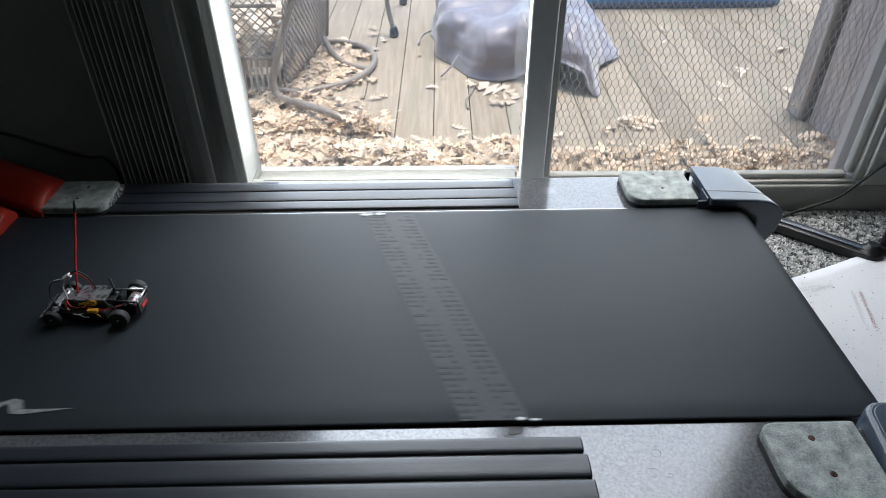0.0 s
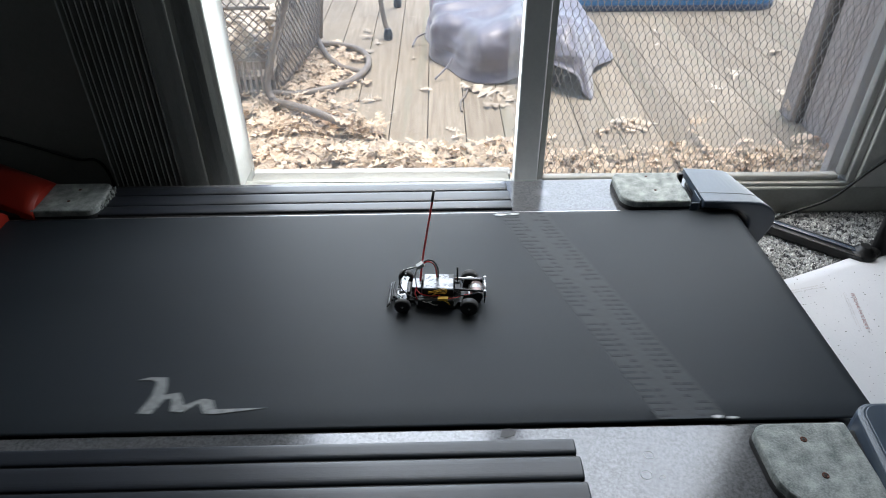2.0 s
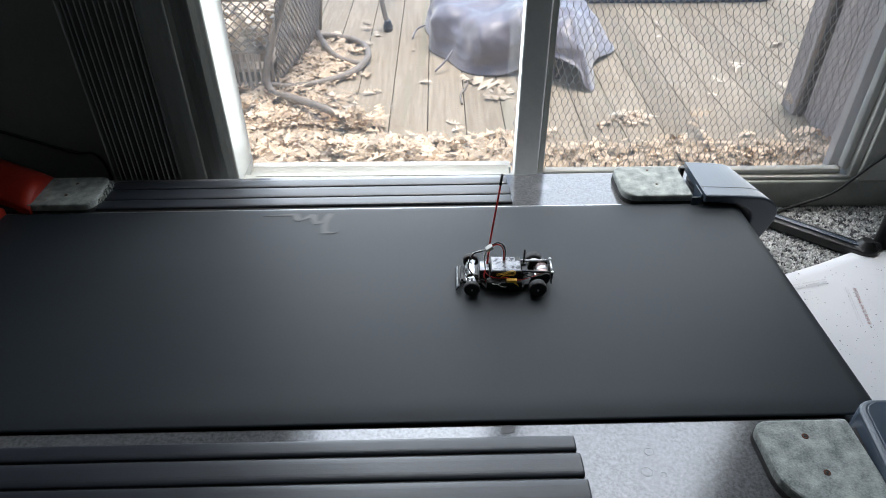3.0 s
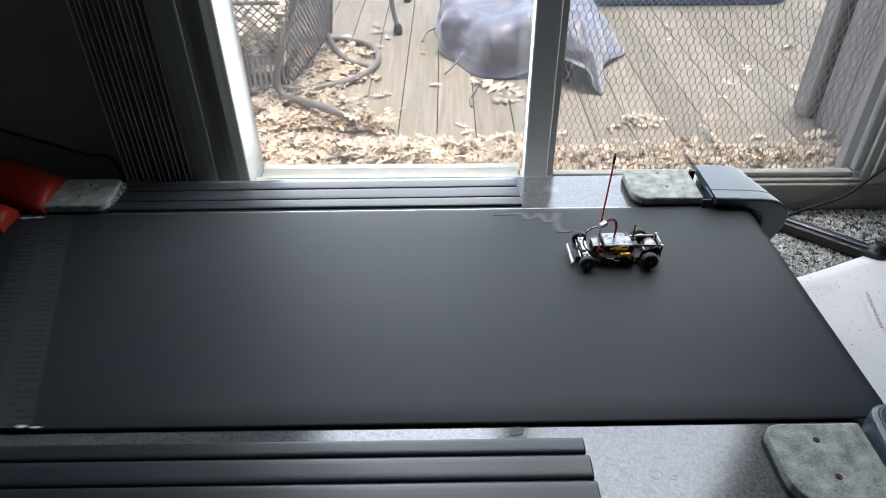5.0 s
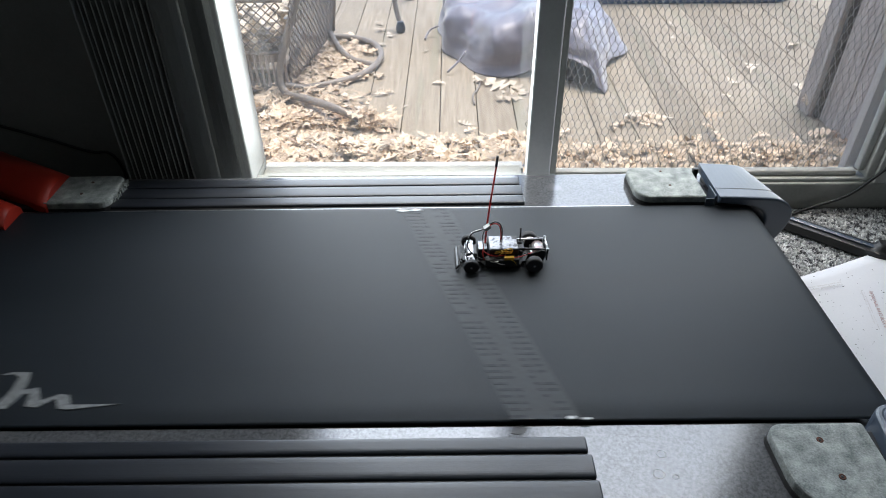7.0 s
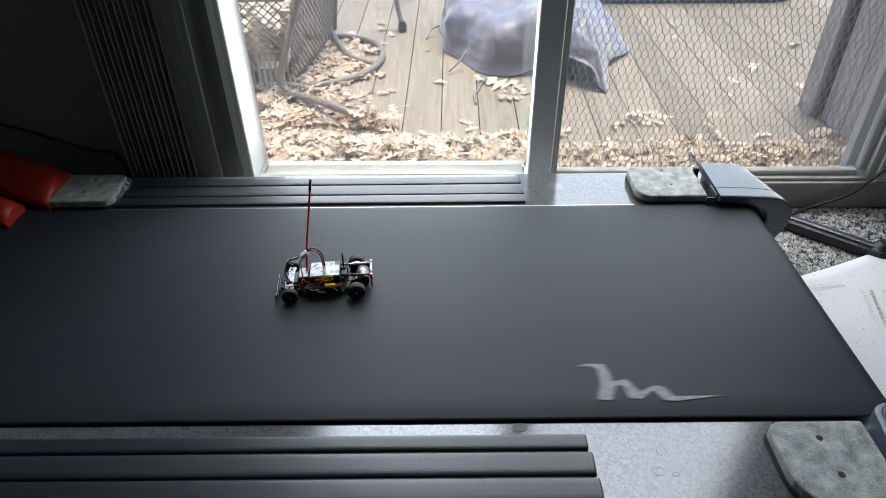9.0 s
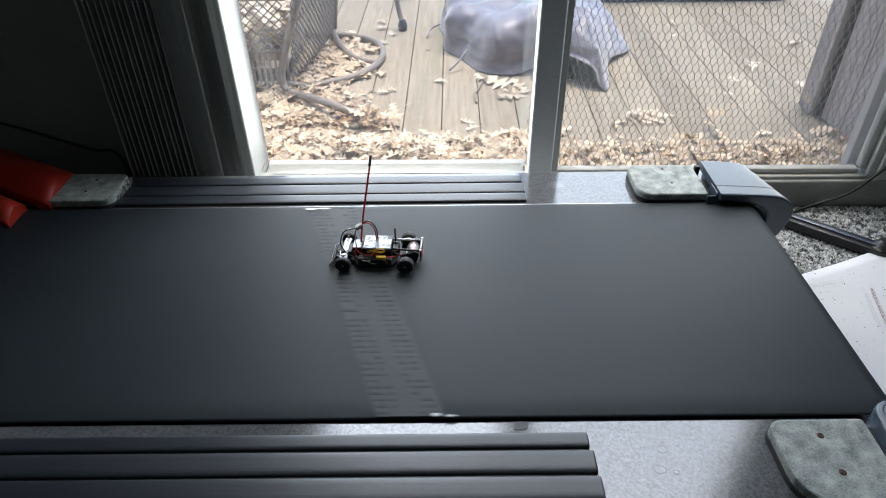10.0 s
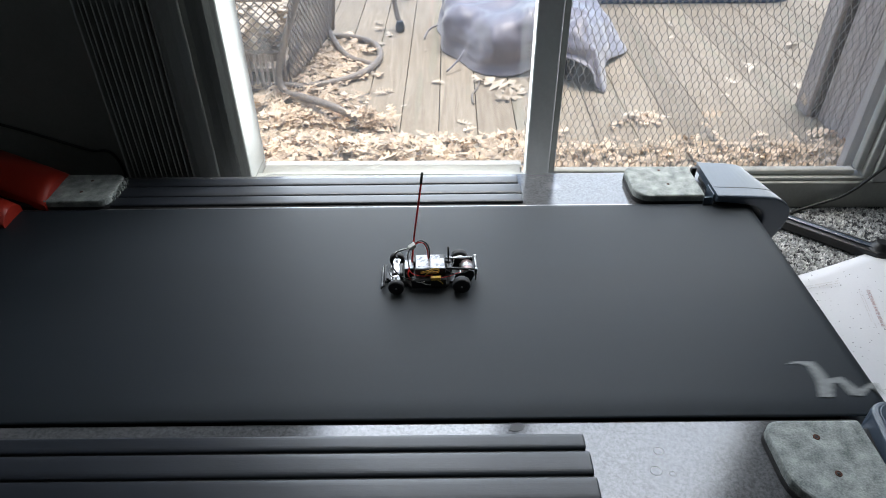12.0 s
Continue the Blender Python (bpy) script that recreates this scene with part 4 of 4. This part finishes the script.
def mesh_chair():
    c = thing("patio_chair", (-0.6, 2.5, DECK), "bronze wire-mesh patio chair with a bent tube base, full of leaves", "chair")
    r = 0.0132
    part("front_leg", tube(bmesh.new(), smooth_path([(-0.44, 2.45, 0.42), (-0.541, 2.42, 0.131), (-0.60, 2.345, -0.03), (-0.625, 2.31, -0.13), (-0.60, 2.275, DECK + 0.02), (-0.52, 2.18, DECK + 0.045), (-0.441, 2.10, DECK + 0.06), (-0.37, 2.045, DECK + 0.06), (-0.29, 2.015, DECK + 0.035)], 8), r, 12), M_BRONZE, c)
    part("base_hoop", tube(bmesh.new(), smooth_path([(-0.62, 2.33, DECK + 0.03), (-0.55, 2.34, DECK + 0.016), (-0.46, 2.37, DECK + 0.016), (-0.36, 2.44, DECK + 0.016), (-0.305, 2.54, DECK + 0.016), (-0.285, 2.66, DECK + 0.016), (-0.315, 2.78, DECK + 0.016), (-0.39, 2.86, DECK + 0.016), (-0.51, 2.90, DECK + 0.016), (-0.65, 2.9, DECK + 0.016)], 8), r, 12), M_BRONZE, c)
    part("brace", tube(bmesh.new(), smooth_path([(-0.53, 2.87, DECK + 0.06), (-0.47, 2.73, DECK + 0.03), (-0.40, 2.62, DECK + 0.018), (-0.30, 2.555, DECK + 0.017)], 6), r * 0.9, 12), M_BRONZE, c)
    # basket
    part("side_mesh", mesh_panel((-0.605, 2.36, DECK + 0.02), (0.09, 0.52, 0.03), (0.07, -0.01, 0.52), 19, 18, 0.003), M_BRONZE, c)
    part("side_rail", tube(bmesh.new(), [(-0.605, 2.36, DECK + 0.02), (-0.515, 2.88, DECK + 0.05)], 0.006), M_BRONZE, c)
    part("side_rail", tube(bmesh.new(), [(-0.515, 2.88, DECK + 0.05), (-0.445, 2.87, DECK + 0.57)], 0.012), M_BRONZE, c)
    part("side_rail", tube(bmesh.new(), [(-0.58, 2.37, 0.03), (-0.50, 2.86, 0.05)], 0.005), M_BRONZE, c)
    part("front_mesh", mesh_panel((-1.2, 2.34, -0.05), (0.60, 0.0, 0.0), (0.02, 0, 0.45), 18, 14, 0.0026), M_BRONZE, c)
    for z in (-0.05, 0.135):
        part("front_rail", tube(bmesh.new(), [(-1.2, 2.335, z), (-0.60 + (0.02 if z > 0 else 0), 2.335, z)], 0.007), M_BRONZE, c)
    part("seat_pan", B_(-1.2, -0.62, 2.36, 2.86, -0.135, -0.12, bevel=0.003), M_BRONZE, c)
    for k in range(28):
        x = -1.19 + k * 0.0215
        part("skirt_slat", B_(x, x + 0.009, 2.330, 2.336, DECK + 0.004, -0.056), M_FENCE, c)
    part("skirt_rail", B_(-1.2, -0.59, 2.337, 2.352, DECK + 0.0, DECK + 0.03), M_FENCE, c)
    part("skirt_rail", B_(-1.2, -0.6, 2.337, 2.352, -0.085, -0.056), M_FENCE, c)


mesh_chair()


def patio_table():
    t = thing("patio_table", (-0.3, 3.3, DECK), "dark metal patio table on splayed legs with rubber feet", "table")
    for x, y, tx, ty in ((-0.224, 3.0, -0.29, 3.10), (-0.205, 3.5, -0.27, 3.42), (-0.75, 3.05, -0.62, 3.12), (-0.75, 3.5, -0.62, 3.42)):
        leg = part("leg", tube(bmesh.new(), smooth_path([(x, y, DECK + 0.03), (x * 0.6 + tx * 0.4, y * 0.6 + ty * 0.4, DECK + 0.14), (tx, ty, 0.3)], 5), 0.011, 10), M_BRONZE, t, at=(x, y, DECK))
        part("foot", lathe(bmesh.new(), [(0.014, 0), (0.021, 0.006), (0.021, 0.025), (0.015, 0.045), (0.012, 0.05)], "z", (x, y, DECK), 14), M_CAP, leg, "grey rubber foot")
    part("top_ring", tube(bmesh.new(), [(-0.46 + 0.36 * math.cos(a), 3.27 + 0.36 * math.sin(a), 0.31) for a in (2 * math.pi * k / 40 for k in range(41))], 0.012, 8), M_BRONZE, t)
    for y in (3.12, 3.42):
        part("cross_bar", tube(bmesh.new(), [(-0.78, y, 0.305), (-0.14, y, 0.305)], 0.008, 8), M_BRONZE, t)


patio_table()


def blue_pool():
    bm = bmesh.new()
    o = []
    x0, x1, y0, y1, r = 0.62, 1.74, 3.40, 4.6, 0.14
    for cx, cy, a0 in ((x1 - r, y1 - r, 0), (x0 + r, y1 - r, 90), (x0 + r, y0 + r, 180), (x1 - r, y0 + r, 270)):
        for k in range(7):
            a = radians(a0 + 15 * k)
            o.append((cx + r * math.cos(a), cy + r * math.sin(a)))
    prism(bm, o, DECK + 0.012, DECK + 0.2, "z", bevel=0.012)
    p = thing("paddling_pool", (1.2, 4.0, DECK), "bright blue moulded plastic tub upside down on the deck", "tub")
    part("shell", bm, M_BLUE, p)
    # the rim's navy colour stands in for the shade under the tub
    part("rim", prism(bmesh.new(), [((x - 1.18) * 1.02 + 1.18, (y - 4.0) * 1.015 + 4.0) for x, y in o], DECK + 0.0, DECK + 0.03, "z", bevel=0.008), M_DARKBLUE, p, "navy rim, its colour standing in for shade")


blue_pool()


def side_screen():
    f = thing("privacy_screen", (1.3, 1.8, DECK), "silvered timber privacy screen with an end post", "fence")
    part("post", B_(1.228, 1.330, 2.10, 2.19, DECK, 1.4, bevel=0.004), M_FENCE, f)
    part("rail", B_(1.2765, 1.32, 1.42, 2.10, DECK + 0.05, DECK + 0.12, bevel=0.003), M_DARKWOOD, f)
    part("rail", B_(1.2765, 1.32, 1.42, 2.10, 0.9, 0.97, bevel=0.003), M_DARKWOOD, f)
    for k in range(5):
        y = 1.43 + k * 0.13
        part("board", B_(1.258, 1.276, y, y + 0.126, DECK + 0.003, 1.35, bevel=0.002), M_FENCE, f)
    # dark strip set in the gap beside the post, for the groove's shade
    part("cover_strip", B_(1.243, 1.2755, 2.083, 2.0995, DECK + 0.004, 1.35, bevel=0.002), M_DARKWOOD, f)


side_screen()


# ---- the small car (rear towards +x, near side towards -y) ----
def rc_car():
    c = thing("toy_car", (0, 0, 0), "bare-chassis black radio-controlled car with a red antenna, driving on the belt", "toy car")
    part("chassis", prism(bmesh.new(), [(-0.062, -0.012), (-0.05, -0.017), (-0.034, -0.018), (-0.028, -0.028), (0.028, -0.028), (0.032, -0.02), (0.05, -0.018), (0.05, 0.018), (0.032, 0.02), (0.028, 0.028), (-0.028, 0.028), (-0.034, 0.018), (-0.05, 0.017), (-0.062, 0.012)], 0.004, 0.009, "z", bevel=0.0008), M_BLACK, c)
    for s in (-1, 1):
        part("side_tray", B_(-0.027, 0.027, s * 0.023 - 0.006, s * 0.023 + 0.006, 0.0035, 0.0195, bevel=0.002), M_BLACK, c)
    b = part("battery_pack", B_(-0.0205, 0.026, -0.0185, 0.0185, 0.0095, 0.0325, bevel=0.0015), M_BLACK, c, "black battery pack with a silver label", at=(0, 0, 0.01))
    part("label", B_(-0.0185, 0.0245, -0.0165, 0.0165, 0.0326, 0.0329), M_FOIL, b, "shiny silver label with dark print")
    for k, (x0, x1, y0, y1) in enumerate(((-0.016, -0.011, -0.012, -0.011), (0.0175, 0.0245, 0.0075, 0.0165))):
        part("print_bar", B_(x0, x1, y0, y1, 0.03295, 0.0331), M_BLACK, b)
    part("receiver_board", B_(-0.037, -0.0225, -0.011, 0.012, 0.0095, 0.027, bevel=0.001), M_BLACK, c, at=(-0.03, 0, 0.02))
    part("board_shield", B_(-0.0365, -0.023, -0.0105, 0.0115, 0.0272, 0.0285, bevel=0.0004), M_FOIL, c, "silver shield plate")
    # front end
    part("servo_case", B_(-0.056, -0.039, -0.013, 0.013, 0.0095, 0.021, bevel=0.0015), M_BLACK, c)
    for s in (-1, 1):
        part("upper_arm", tube(bmesh.new(), [(-0.045, s * 0.008, 0.021), (-0.050, s * 0.028, 0.017)], 0.0018, 8), M_STEEL, c, "bright metal suspension arm")
        part("tie_rod", tube(bmesh.new(), [(-0.058, s * 0.004, 0.015), (-0.056, s * 0.028, 0.013)], 0.0012, 8), M_STEEL, c, "bright metal rod")
        part("king_pin", tube(bmesh.new(), [(-0.0495, s * 0.0275, 0.005), (-0.0495, s * 0.0275, 0.024)], 0.0016, 8), M_BLACK, c)
    for s in (-1, 1):
        part("steering_knuckle", prism(bmesh.new(), [(-0.0555, s * 0.016), (-0.0455, s * 0.0135), (-0.043, s * 0.0245), (-0.0475, s * 0.0285), (-0.0535, s * 0.0275)], 0.0178, 0.0196, "z", bevel=0.0005), M_ALLOY, c, "bare alloy knuckle")
        part("arm_screw", lathe(bmesh.new(), [(0.0017, 0.0197), (0.0017, 0.0212), (0.0009, 0.0216)], "z", (-0.0495, s * 0.0205, 0), 10), M_STEEL, c, "bright screw head")
    part("tower_plate", B_(-0.0535, -0.0445, -0.0115, 0.0115, 0.0212, 0.0225, bevel=0.0006), M_ALLOY, c, "bare alloy front plate")
    bm = B_(-0.001, 0.001, -0.0295, 0.024, 0, 0.0095, bevel=0.0008)
    bmesh.ops.transform(bm, matrix=pose(-0.0735, 0, 0.004, ry=38), verts=bm.verts)
    bumper = part("bumper", bm, M_BLACK, c, "black bumper plate with a bright strip", at=(-0.0735, 0, 0.004))
    bm = B_(-0.0019, -0.0012, -0.0275, 0.0222, 0.0040, 0.0074, bevel=0.0003)
    bmesh.ops.transform(bm, matrix=pose(-0.0735, 0, 0.004, ry=38), verts=bm.verts)
    part("strip", bm, M_ALLOY, bumper, "pale glossy strip")
    part("bumper_bar", tube(bmesh.new(), smooth_path([(-0.0655, -0.022, 0.012), (-0.0668, -0.012, 0.0135), (-0.0668, 0.012, 0.0135), (-0.0655, 0.020, 0.012)], 4), 0.0014, 8), M_BLACK, c)
    part("bumper_arm", B_(-0.067, -0.055, -0.008, 0.008, 0.004, 0.008, bevel=0.001), M_BLACK, c)
    # rear pod
    part("pod_floor", B_(0.034, 0.066, -0.017, 0.017, 0.005, 0.0085, bevel=0.001), M_BLACK, c)
    for s in (-1, 1):
        part("pod_side", prism(bmesh.new(), [(0.038, 0.0085), (0.066, 0.0085), (0.07, 0.02), (0.068, 0.027), (0.062, 0.029), (0.055, 0.024), (0.042, 0.024)], s * 0.018 - 0.0015, s * 0.018 + 0.0015, "y", bevel=0.0006), M_BLACK, c)
        part("pod_rod", tube(bmesh.new(), [(0.02, s * 0.0125, 0.029), (0.07, s * 0.0145, 0.0275)], 0.0017, 8), M_STEEL if s > 0 else M_BLACK, c)
    part("motor", lathe(bmesh.new(), [(0.003, -0.0155), (0.0085, -0.0145), (0.0095, -0.013), (0.0095, 0.011), (0.008, 0.0125), (0.003, 0.0135)], "y", (0.0595, 0.0, 0.0175), 20), M_MOTOR, c, "pinkish metal motor can")
    part("motor_band", lathe(bmesh.new(), [(0.0097, -0.004), (0.0099, -0.0035), (0.0099, 0.0035), (0.0097, 0.004)], "y", (0.0595, 0.0, 0.0175), 20), M_ALLOY, c)
    part("rear_plate", B_(0.0715, 0.0733, -0.0175, 0.0175, 0.007, 0.0215, bevel=0.0008), M_BLACK, c, at=(0.0725, 0, 0.018))
    part("rear_crossbar", tube(bmesh.new(), [(0.0725, -0.0165, 0.0285), (0.0725, 0.0165, 0.0285)], 0.0014, 8), M_STEEL, c, "bright metal crossbar")
    part("rear_lens", B_(0.0736, 0.0742, -0.010, 0.007, 0.012, 0.0175, bevel=0.0003), M_REDWIRE, c, "small red rear panel")
    for s in (-1, 1):
        part("rear_post", tube(bmesh.new(), [(0.0725, s * 0.0165, 0.02), (0.0725, s * 0.0165, 0.0295)], 0.0016, 8), M_BLACK, c)
        part("post_screw", lathe(bmesh.new(), [(0.0022, 0.0292), (0.0022, 0.0306), (0.0012, 0.0311)], "z", (0.0725, s * 0.0165, 0), 12), M_STEEL, c, "bright screw head")
    part("axle", tube(bmesh.new(), [(0.0495, -0.036, 0.0135), (0.0495, 0.036, 0.0135)], 0.0016, 8), M_STEEL, c)
    part("gear", lathe(bmesh.new(), [(0.004, -0.0015), (0.0105, -0.0015), (0.0105, 0.0015), (0.004, 0.0015)], "y", (0.0495, 0.0235, 0.0135), 24), M_WHITE, c, "white spur gear")
    part("damper_post", tube(bmesh.new(), [(0.031, 0.006, 0.02), (0.031, 0.006, 0.056)], 0.0014, 8), M_BLACK, c, "thin upright black post")
    part("damper_base", lathe(bmesh.new(), [(0.006, 0.0095), (0.006, 0.026), (0.003, 0.03)], "z", (0.031, 0.006, 0), 14), M_BLACK, c)
    part("top_brace", B_(0.0275, 0.036, -0.016, 0.016, 0.025, 0.0275, bevel=0.0006), M_BLACK, c)
    wheels = []
    for x, y, r, w in ((-0.0495, -0.034, 0.0122, 0.009), (-0.0495, 0.034, 0.0122, 0.009), (0.0495, -0.034, 0.0135, 0.012), (0.0495, 0.034, 0.0135, 0.012)):
        s = 1 if y > 0 else -1
        bm = lathe(bmesh.new(), [(r * 0.66, -w / 2), (r * 0.90, -w / 2), (r * 0.98, -w * 0.38), (r, -w * 0.2), (r, w * 0.2), (r * 0.98, w * 0.38), (r * 0.90, w / 2), (r * 0.66, w / 2)], "y", (x, y, r), 28)
        wh = part("wheel", bm, M_TYRE, c, "small black rubber tyre on a dark rim", at=(x, y, r))
        part("rim", lathe(bmesh.new(), [(r * 0.68, s * w * 0.2), (r * 0.68, s * w * 0.46), (r * 0.62, s * w * 0.5), (r * 0.5, s * w * 0.3), (r * 0.2, s * w * 0.34), (r * 0.12, s * w * 0.4)], "y", (x, y, r), 24), M_RIM, wh)
        part("hub_nut", lathe(bmesh.new(), [(r * 0.14, s * w * 0.3), (r * 0.14, s * w * 0.56), (r * 0.06, s * w * 0.58)], "y", (x, y, r), 6), M_STEEL, wh, "bright hub nut")
        for k in range(5):
            a = 2 * math.pi * k / 5
            bm = bmesh.new()
            prism(bm, [(x + math.cos(a) * r * 0.2 - math.sin(a) * 0.0008, r + math.sin(a) * r * 0.2 + math.cos(a) * 0.0008), (x + math.cos(a) * r * 0.2 + math.sin(a) * 0.0008, r + math.sin(a) * r * 0.2 - math.cos(a) * 0.0008),
                       (x + math.cos(a) * r * 0.64 + math.sin(a) * 0.0012, r + math.sin(a) * r * 0.64 - math.cos(a) * 0.0012), (x + math.cos(a) * r * 0.64 - math.sin(a) * 0.0012, r + math.sin(a) * r * 0.64 + math.cos(a) * 0.0012)], y + s * w * 0.33, y + s * w * 0.47, "y")
            part("spoke", bm, M_RIM, wh)
        wheels.append((wh, Vector((x, y, r))))
    # aerial and wiring
    part("antenna", tube(bmesh.new(), smooth_path([(-0.026, 0.003, 0.02), (-0.021, 0.017, 0.065), (-0.014, 0.032, 0.108), (-0.007, 0.0465, 0.149)], 5), 0.0015, 8), M_REDWIRE, c, "thin red antenna tube")
    part("antenna_tip", tube(bmesh.new(), [(-0.008, 0.0452, 0.145), (-0.0073, 0.0468, 0.1495), (-0.0055, 0.051, 0.161)], 0.0022, 10), M_BLACK, c, "black antenna cap")
    k = part("connector", B_(-0.0055, 0.0055, -0.004, 0.004, -0.003, 0.003, bevel=0.0006), M_WHITE, c, "white battery plug", at=(0, 0, 0))
    k.matrix_basis = pose(-0.0235, -0.004, 0.0655, 0, -28, 18)
    part("black_lead", tube(bmesh.new(), smooth_path([(-0.027, -0.004, 0.064), (-0.036, -0.006, 0.061), (-0.047, -0.008, 0.058), (-0.053, -0.010, 0.046), (-0.054, -0.012, 0.034), (-0.046, -0.018, 0.024), (-0.034, -0.022, 0.018), (-0.026, -0.024, 0.017)], 6), 0.0011, 6), M_BLACK, c)
    part("grey_lead", tube(bmesh.new(), smooth_path([(-0.028, -0.005, 0.063), (-0.040, -0.006, 0.0605), (-0.0485, -0.008, 0.0575)], 5), 0.0011, 6), M_WHITE, c, "bare pale lead")
    part("white_lead", tube(bmesh.new(), smooth_path([(-0.027, -0.006, 0.063), (-0.031, -0.010, 0.052), (-0.030, -0.013, 0.042), (-0.029, -0.014, 0.033)], 5), 0.001, 6), M_WHITE, c)
    part("red_lead", tube(bmesh.new(), smooth_path([(-0.019, -0.002, 0.068), (-0.012, -0.002, 0.071), (-0.005, 0.0, 0.066), (-0.001, 0.004, 0.053), (0.0, 0.008, 0.033)], 6), 0.0011, 6), M_REDWIRE, c)
    part("black_lead", tube(bmesh.new(), smooth_path([(-0.019, -0.001, 0.0695), (-0.011, 0.0, 0.073), (-0.003, 0.002, 0.067), (0.0015, 0.006, 0.053), (0.002, 0.010, 0.033)], 6), 0.0011, 6), M_BLACK, c)
    part("red_lead", tube(bmesh.new(), smooth_path([(-0.029, -0.015, 0.034), (-0.031, -0.021, 0.026), (-0.028, -0.025, 0.018)], 5), 0.001, 6), M_REDWIRE, c)
    part("white_lead", tube(bmesh.new(), smooth_path([(-0.03, -0.021, 0.02), (-0.022, -0.027, 0.018), (-0.014, -0.030, 0.0165), (-0.006, -0.0295, 0.0175)], 5), 0.0007, 6), M_WHITE, c)
    for dz in (0.0, 0.0025):
        part("yellow_lead", tube(bmesh.new(), smooth_path([(-0.012, -0.0205, 0.026 + dz), (0.0, -0.0215, 0.03 + dz), (0.010, -0.0215, 0.034 + dz), (0.016, -0.0215, 0.032 + dz), (0.013, -0.0225, 0.028 + dz), (0.002, -0.0225, 0.028 + dz), (-0.006, -0.023, 0.024)], 5), 0.00055, 6), M_YELLOW, c)
    part("yellow_plug", B_(0.003, 0.018, -0.0305, -0.0245, 0.0197, 0.0247, bevel=0.0007), M_YELLOW, c, "yellow plug")
    part("yellow_lead", tube(bmesh.new(), smooth_path([(0.012, -0.030, 0.021), (0.019, -0.0315, 0.017), (0.021, -0.031, 0.013)], 5), 0.00055, 6), M_YELLOW, c)
    part("red_lead", tube(bmesh.new(), smooth_path([(0.018, -0.027, 0.022), (0.03, -0.024, 0.022), (0.045, -0.019, 0.024), (0.055, -0.015, 0.022)], 5), 0.0006, 6), M_REDWIRE, c)
    for k, (m, pts) in enumerate(((M_BLACK, [(-0.034, -0.018, 0.026), (-0.028, -0.025, 0.021), (-0.012, -0.0255, 0.023), (0.004, -0.0265, 0.0185), (0.022, -0.024, 0.02)]),
                                  (M_REDWIRE, [(-0.03, -0.016, 0.03), (-0.022, -0.0225, 0.026), (-0.008, -0.0215, 0.022), (0.006, -0.0222, 0.024)]),
                                  (M_WHITE, [(-0.012, -0.0295, 0.017), (-0.004, -0.031, 0.013), (0.003, -0.03, 0.0115)]),
                                  (M_BLACK, [(0.026, -0.017, 0.03), (0.034, -0.0205, 0.026), (0.044, -0.021, 0.0235), (0.056, -0.018, 0.026)]),
                                  (M_BLACK, [(-0.054, -0.006, 0.022), (-0.06, -0.014, 0.026), (-0.057, -0.02, 0.022), (-0.052, -0.022, 0.02)]))):
        part("thin_lead", tube(bmesh.new(), smooth_path(pts, 5), 0.0007, 6), m, c)
    return c, wheels


CAR, WHEELS = rc_car()


# ---- movement ----
def motions():
    # place of the near wheels' midpoint and heading
    track = [(0, -0.5217, 0.7035, -1.0), (0.5, -0.399, 0.7225, -1.7), (1.0, -0.2465, 0.7545, -1.7), (1.5, -0.1128, 0.7128, 5.5), (2.0, -0.0038, 0.730, -3.0),
             (2.5, 0.0922, 0.7485, 0.6), (3.0, 0.1008, 0.759, -1.0), (3.2, 0.0975, 0.769, -1.0), (4.0, 0.165, 0.80, 0.8), (4.8, 0.257, 0.825, 2.2), (5.0, 0.272, 0.827, 2.2),
             (5.5, 0.293, 0.839, 2.2), (6.0, 0.2545, 0.841, 2.3), (6.5, 0.1745, 0.831, 2.3), (7.0, 0.084, 0.815, 2.3), (7.2, 0.047, 0.808, 2.3), (8.0, -0.105, 0.81, 3.5),
             (8.8, -0.1935, 0.788, 5.8), (9.0, -0.1902, 0.744, 6.2), (9.5, -0.167, 0.7275, -5.0), (10.0, -0.1222, 0.81, -2.3), (10.5, -0.1015, 0.8465, -2.5),
             (11.0, -0.0805, 0.868, 3.5), (11.5, -0.0545, 0.802, 4.6), (12.0, -0.0288, 0.761, 2.3)]
    rows = []
    for t, x, y, turn in track:
        a = radians(turn)
        rows.append((t, pose(x - 0.034 * math.sin(a), y + 0.004 + 0.034 * math.cos(a), BELT + 0.0006, rz=turn)))
    walk(CAR, rows)
    for wheel, hub in WHEELS:
        walk(wheel, [(k / FPS, Matrix.Translation(hub) @ Matrix.Rotation(radians(-64 * k), 4, "Y")) for k in range(361)])
    # marks run along the top to the rear roller, and back beneath
    top = X1 + 0.018 - (X0 - 0.02)
    for ob, off, place in MARKS:
        rows, last = [], None
        for k in range(361):
            s = (belt_at(k / FPS) + off - (X0 - 0.02)) % LOOP
            if s < top:
                x, z, on_top = X0 - 0.02 + s, BELT + 0.0001, True
            else:
                x, z, on_top = X1 - (s - top) / (LOOP - top) * (X1 - X0), BELT - 2 * ROLL - 0.003, False
            row = (k / FPS, Matrix.Translation(place + Vector((x, 0, z))))
            if k % 3 == 0 or k == 360 or on_top != last or s > top - 0.35 or s < 0.25:
                if last is not None and on_top != last and rows[-1][0] < previous[0]:
                    rows.append(previous)
                rows.append(row)
            previous, last = row, on_top
        walk(ob, rows)


motions()
